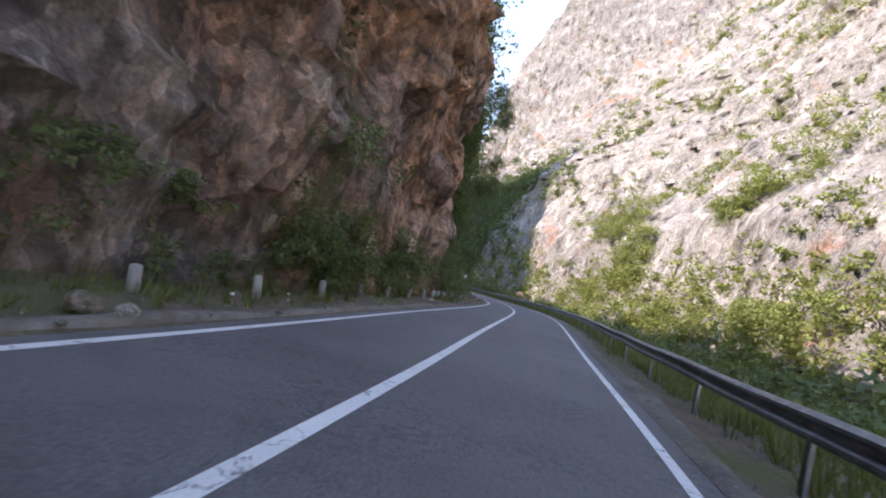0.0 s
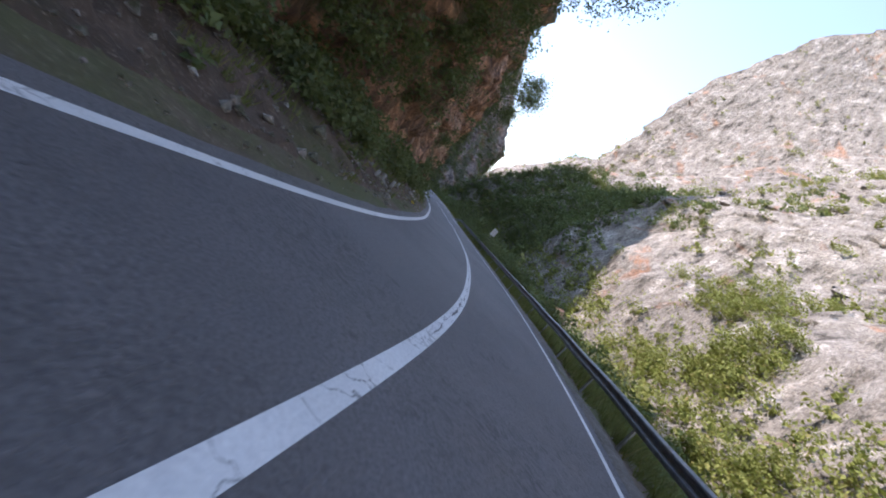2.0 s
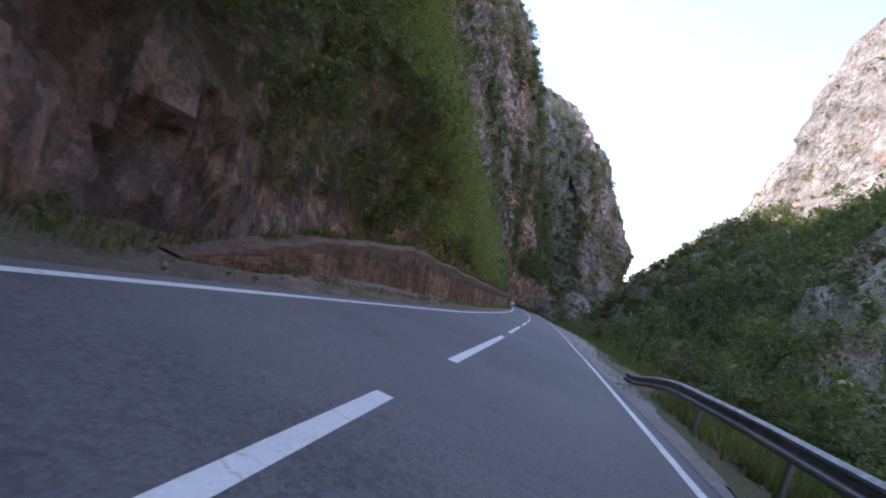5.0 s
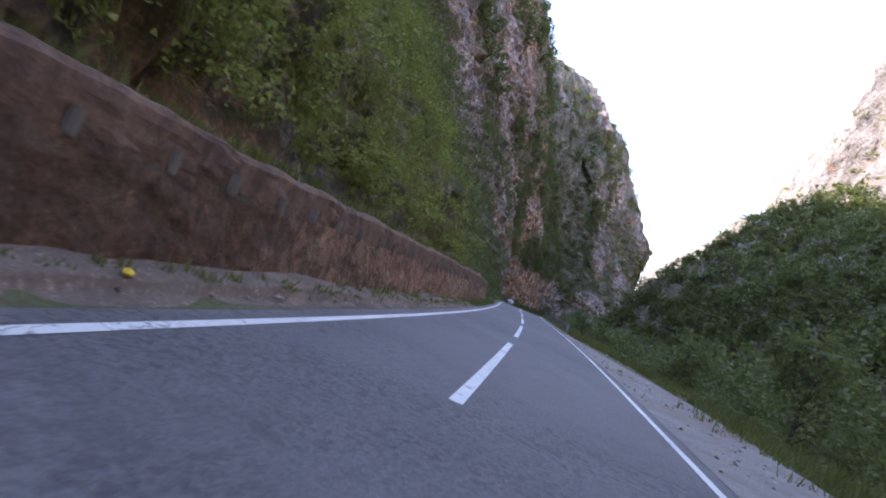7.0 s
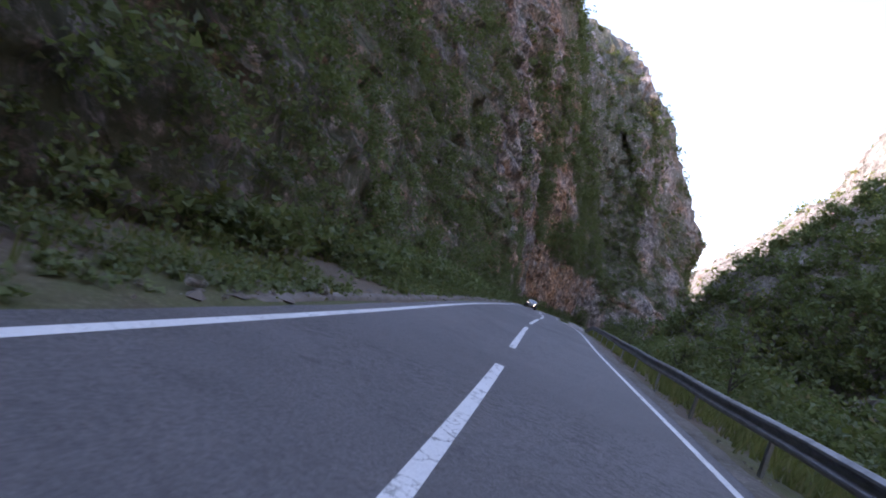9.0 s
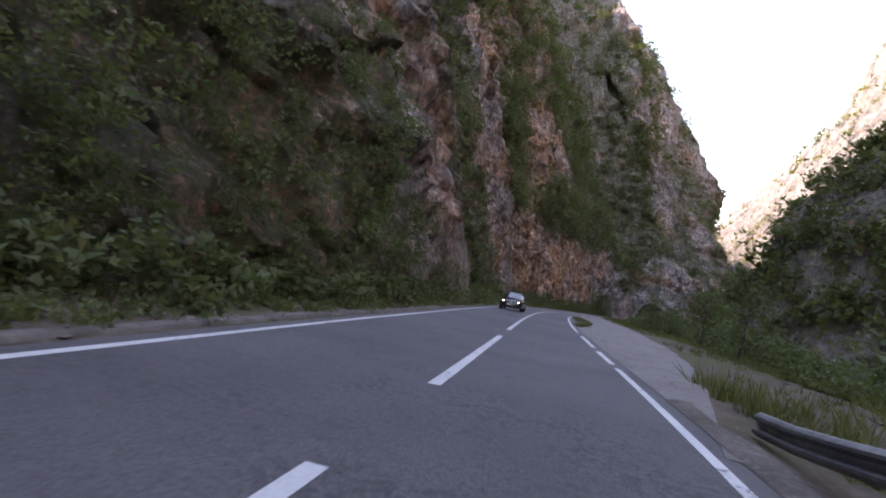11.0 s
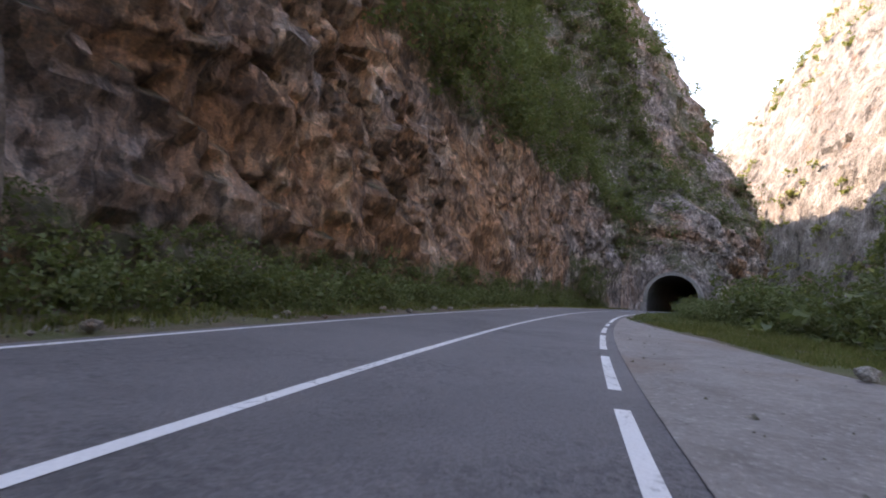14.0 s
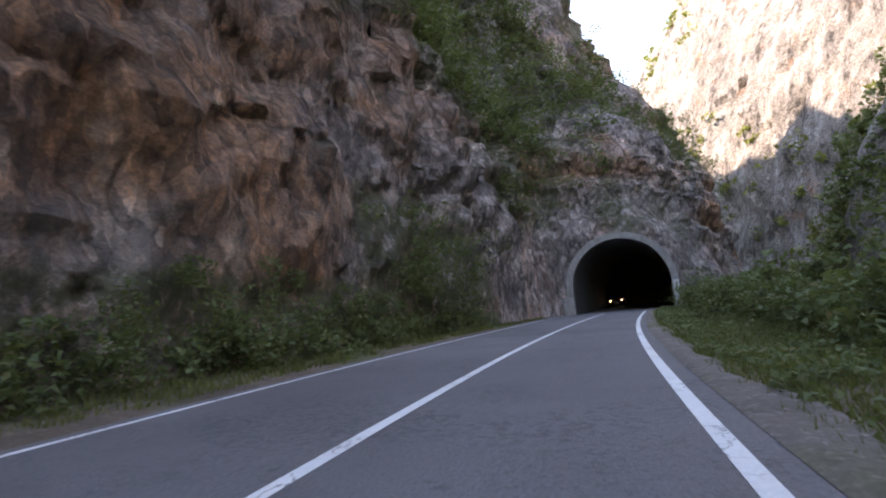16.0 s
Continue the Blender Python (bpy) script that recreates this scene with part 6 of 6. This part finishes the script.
green("clifftop_woods", P + o * 0.4 + [0, 0, 1.0], RNG.uniform(2.6, 4.6, len(P)), 100, np.full(len(P), 0.9), LEAF, "trees along the rim of the bluff", "woods")
# leafy weeds
P = verge_spots(420, 60, 372, lambda s: -lane_left(s) - 1.0, lambda s: np.minimum(cliff_foot(s), -lane_left(s) - 1.6) + 0.2, 153)
green("weeds", P + [0, 0, 0.12], RNG.uniform(0.2, 0.5, len(P)), 60, np.full(len(P), 0.12), LEAF, "leafy green weeds along the verge", "weeds")
q = RNG.uniform(260, 374, 430)
P = road_at(q, -lane_left(q) - 1.9 - RNG.uniform(0, 2.4, len(q)), 0.05)
green("verge_shrubs", P + [0, 0, 0.55], RNG.uniform(0.7, 1.45, len(P)), 270, np.full(len(P), 0.135), LEAF, "dark leafy bushes between the verge and the cliff")
P = verge_spots(200, 188, 262, lambda s: -lane_left(s) - 1.6, cliff_foot, 155)
green("verge_shrubs", P + [0, 0, 0.5], RNG.uniform(0.6, 1.1, len(P)), 150, np.full(len(P), 0.19), LEAF, "dark leafy bushes at the foot of the slope")

STONE = rock_material("loose stone", (0.22, 0.2, 0.18), (0.36, 0.33, 0.3), (0.5, 0.47, 0.43), (0.34, 0.2, 0.14), 0.1, (0.08, 0.08, 0.03), -0.1, 8.0)


def stone_mesh(seed):
    bm = bmesh.new()
    bmesh.ops.create_icosphere(bm, subdivisions=2, radius=1)
    rnd = random.Random(seed)
    off = Vector((rnd.uniform(0, 50), rnd.uniform(0, 50), rnd.uniform(0, 50)))
    for v in bm.verts:
        v.co *= 1 + 0.45 * noise.noise(v.co * 1.1 + off) + 0.15 * noise.noise(v.co * 3.1 + off)
        v.co.z *= 0.65
    return from_bm("stone", bm, STONE)


_st = [stone_mesh(i) for i in range(5)]
for i in range(46):
    s = random.choice([random.uniform(-14, 100), random.uniform(186, 345)])
    r = random.uniform(0.05, 0.16)
    ob = tagged(new("stone", _st[i % 5]), "pale loose stone lying on the verge", "stone", "loose stones on the verge")
    ob.matrix_basis = road_pose(s, float(-lane_left(s)) - random.uniform(0.5, 1.2), 0.09 + 0.3 * r, random.uniform(0, 360)) @ Matrix.Scale(r, 4)
for s, off, r in ((-12.0, -3.3, 0.2), (309.0, 6.9, 0.2), (317.8, -4.0, 0.13), (322.0, -4.5, 0.15), (269.0, -3.9, 0.14), (307.8, 7.6, 0.14)):
    ob = tagged(new("stone", _st[1]), "large pale boulder beside the road", "stone", "loose stones on the verge")
    ob.matrix_basis = road_pose(s, off, 0.06 + 0.4 * r, random.uniform(0, 360)) @ Matrix.Scale(r, 4)
# rubble: too many small stones to count
_n = 2600
s = RNG.uniform(-40, 345, _n)
left = RNG.random(_n) < 0.6
o = np.where(left, -lane_left(s) - RNG.gamma(1.6, 0.28, _n) - 0.35, lane_right(s) + 0.4 + RNG.gamma(1.5, 0.45, _n))
C = road_at(s, o, 0.07 - 0.08 * ~left)
base = np.array([(1, 0, 0), (-1, 0, 0), (0, 1, 0), (0, -1, 0), (0, 0, 0.7), (0, 0, -0.7)])
tri = np.array([(0, 2, 4), (2, 1, 4), (1, 3, 4), (3, 0, 4), (2, 0, 5), (1, 2, 5), (3, 1, 5), (0, 3, 5)])
V = C[:, None] + base[None] * RNG.uniform(0.5, 1.3, (_n, 6, 1)) * (0.012 + RNG.gamma(1.5, 0.016, _n))[:, None, None]
tagged(new("rubble", mesh_from("rubble", V.reshape(-1, 3), (tri[None] + 6 * np.arange(_n)[:, None, None]).reshape(-1, 3), STONE, False)), "scattered small stones and grit on the verges", "rubble", kind="stuff")

# stones on the lay-by
_n = 900
s = RNG.uniform(238, 332, _n)
C = road_at(s, lane_right(s) + 0.4 + (np.interp(s, *LAYBY) - lane_right(s) - 0.2) * RNG.uniform(0, 1, _n) ** 1.6, 0.012)
V = C[:, None] + base[None] * RNG.uniform(0.5, 1.3, (_n, 6, 1)) * (0.006 + RNG.gamma(1.4, 0.007, _n))[:, None, None]
tagged(new("rubble", mesh_from("rubble", V.reshape(-1, 3), (tri[None] + 6 * np.arange(_n)[:, None, None]).reshape(-1, 3), STONE, False)), "loose stones and grit on the gravel lay-by", "rubble", kind="stuff")

# stones on the gravel shoulder
_n = 700
s = RNG.uniform(112, 176, _n)
C = road_at(s, lane_right(s) + 0.42 + RNG.uniform(0, 1, _n) ** 1.3 * np.interp(s, [112, 128, 149, 160, 176], [0.6, 1.0, 2.9, 2.9, 0.9]), 0.012)
V = C[:, None] + base[None] * RNG.uniform(0.5, 1.3, (_n, 6, 1)) * (0.01 + RNG.gamma(1.4, 0.014, _n))[:, None, None]
tagged(new("rubble", mesh_from("rubble", V.reshape(-1, 3), (tri[None] + 6 * np.arange(_n)[:, None, None]).reshape(-1, 3), STONE, False)), "loose stones and grit on the gravel shoulder", "rubble", kind="stuff")

# grass and weeds on the slope under the cliff
P = _T[RNG.integers(3, 13, 2600), RNG.integers(4, _T.shape[1] - 4, 2600)] + RNG.normal(size=(2600, 3)) * [0.12, 0.12, 0]
P = P[fbm(P, 2.0, 3, 160) > 0.0]
grass("grass", P, RNG.uniform(0.1, 0.3, len(P)), 7, GRASS, "ragged grass on the rubble slope")
# rubble on the slope under the cliff
_n = 1500
i, j = RNG.integers(2, 15, _n), RNG.integers(6, _T.shape[1] - 16, _n)
C = _T[i, j] + [0, 0, 0.02]
V = C[:, None] + base[None] * RNG.uniform(0.5, 1.3, (_n, 6, 1)) * (0.02 + RNG.gamma(1.4, 0.03, _n))[:, None, None]
tagged(new("rubble", mesh_from("rubble", V.reshape(-1, 3), (tri[None] + 6 * np.arange(_n)[:, None, None]).reshape(-1, 3), STONE, False)), "pale stones strewn over the reddish slope", "rubble", kind="stuff")

# broken kerb stones half sunk beside the edge line
_n = 260
s = RNG.uniform(187, 250, _n)
C = road_at(s, -lane_left(s) - 0.5 - RNG.gamma(1.2, 0.12, _n), 0.02)
V = C[:, None] + base[None] * RNG.uniform(0.6, 1.2, (_n, 6, 1)) * (0.05 + RNG.gamma(1.6, 0.035, _n))[:, None, None] * [1, 1.3, 0.7]
tagged(new("rubble", mesh_from("rubble", V.reshape(-1, 3), (tri[None] + 6 * np.arange(_n)[:, None, None]).reshape(-1, 3), KERB, False)), "broken brownish kerb stones along the edge line", "rubble", kind="stuff")


# ---- litter ----
def litter(s, off, up, size, col, label, seed):
    """A crumpled scrap."""
    rnd = random.Random(seed)
    bm = bmesh.new()
    bmesh.ops.create_icosphere(bm, subdivisions=2, radius=1)
    for v in bm.verts:
        v.co *= 1 + 0.35 * noise.noise(v.co * 2.2 + Vector((seed, 0, 0)))
        v.co = Vector((v.co.x * size, v.co.y * size * rnd.uniform(0.5, 0.62), v.co.z * size * 0.4))
    ob = tagged(new("litter", from_bm("litter", bm, plain_material("scrap " + col[0], col[1], tuple(min(1, c * 1.3) for c in col[1]), 0.5, 0.0, 9.0, 0.2))), label, "litter", "litter on the verges")
    ob.matrix_basis = road_pose(s, off, up + size * 0.25, rnd.uniform(0, 360))


_WH, _YE, _BL, _RE = ("white", (0.6, 0.6, 0.58)), ("yellow", (0.6, 0.42, 0.04)), ("turquoise", (0.05, 0.35, 0.36)), ("red", (0.36, 0.14, 0.09))
for k, (s, off, up, size, col, what) in enumerate(((142, -2.75, 0.15, 0.09, _YE, "yellow and white plastic scrap"), (146, 6.1, -0.05, 0.07, _BL, "turquoise plastic scrap"), (150, 5.6, -0.08, 0.06, _WH, "crumpled white paper scrap"),
        (165, 5.9, -0.08, 0.05, _WH, "crumpled white paper scrap"), (177, 6.0, -0.08, 0.06, _WH, "crumpled white paper scrap"), (180, 5.8, -0.08, 0.05, _BL, "small turquoise plastic scrap"), (-8.0, -3.9, 0.12, 0.07, _WH, "crumpled white paper scrap"),
        (-5.5, -4.0, 0.12, 0.06, _WH, "crumpled white paper scrap"), (52, -3.2, 0.1, 0.11, _YE, "faded yellow plastic scrap"), (22.5, -2.95, 0.14, 0.16, _RE, "broken reddish brick lump"))):
    litter(s, off, up, size, col, what + " lying on the verge", k)
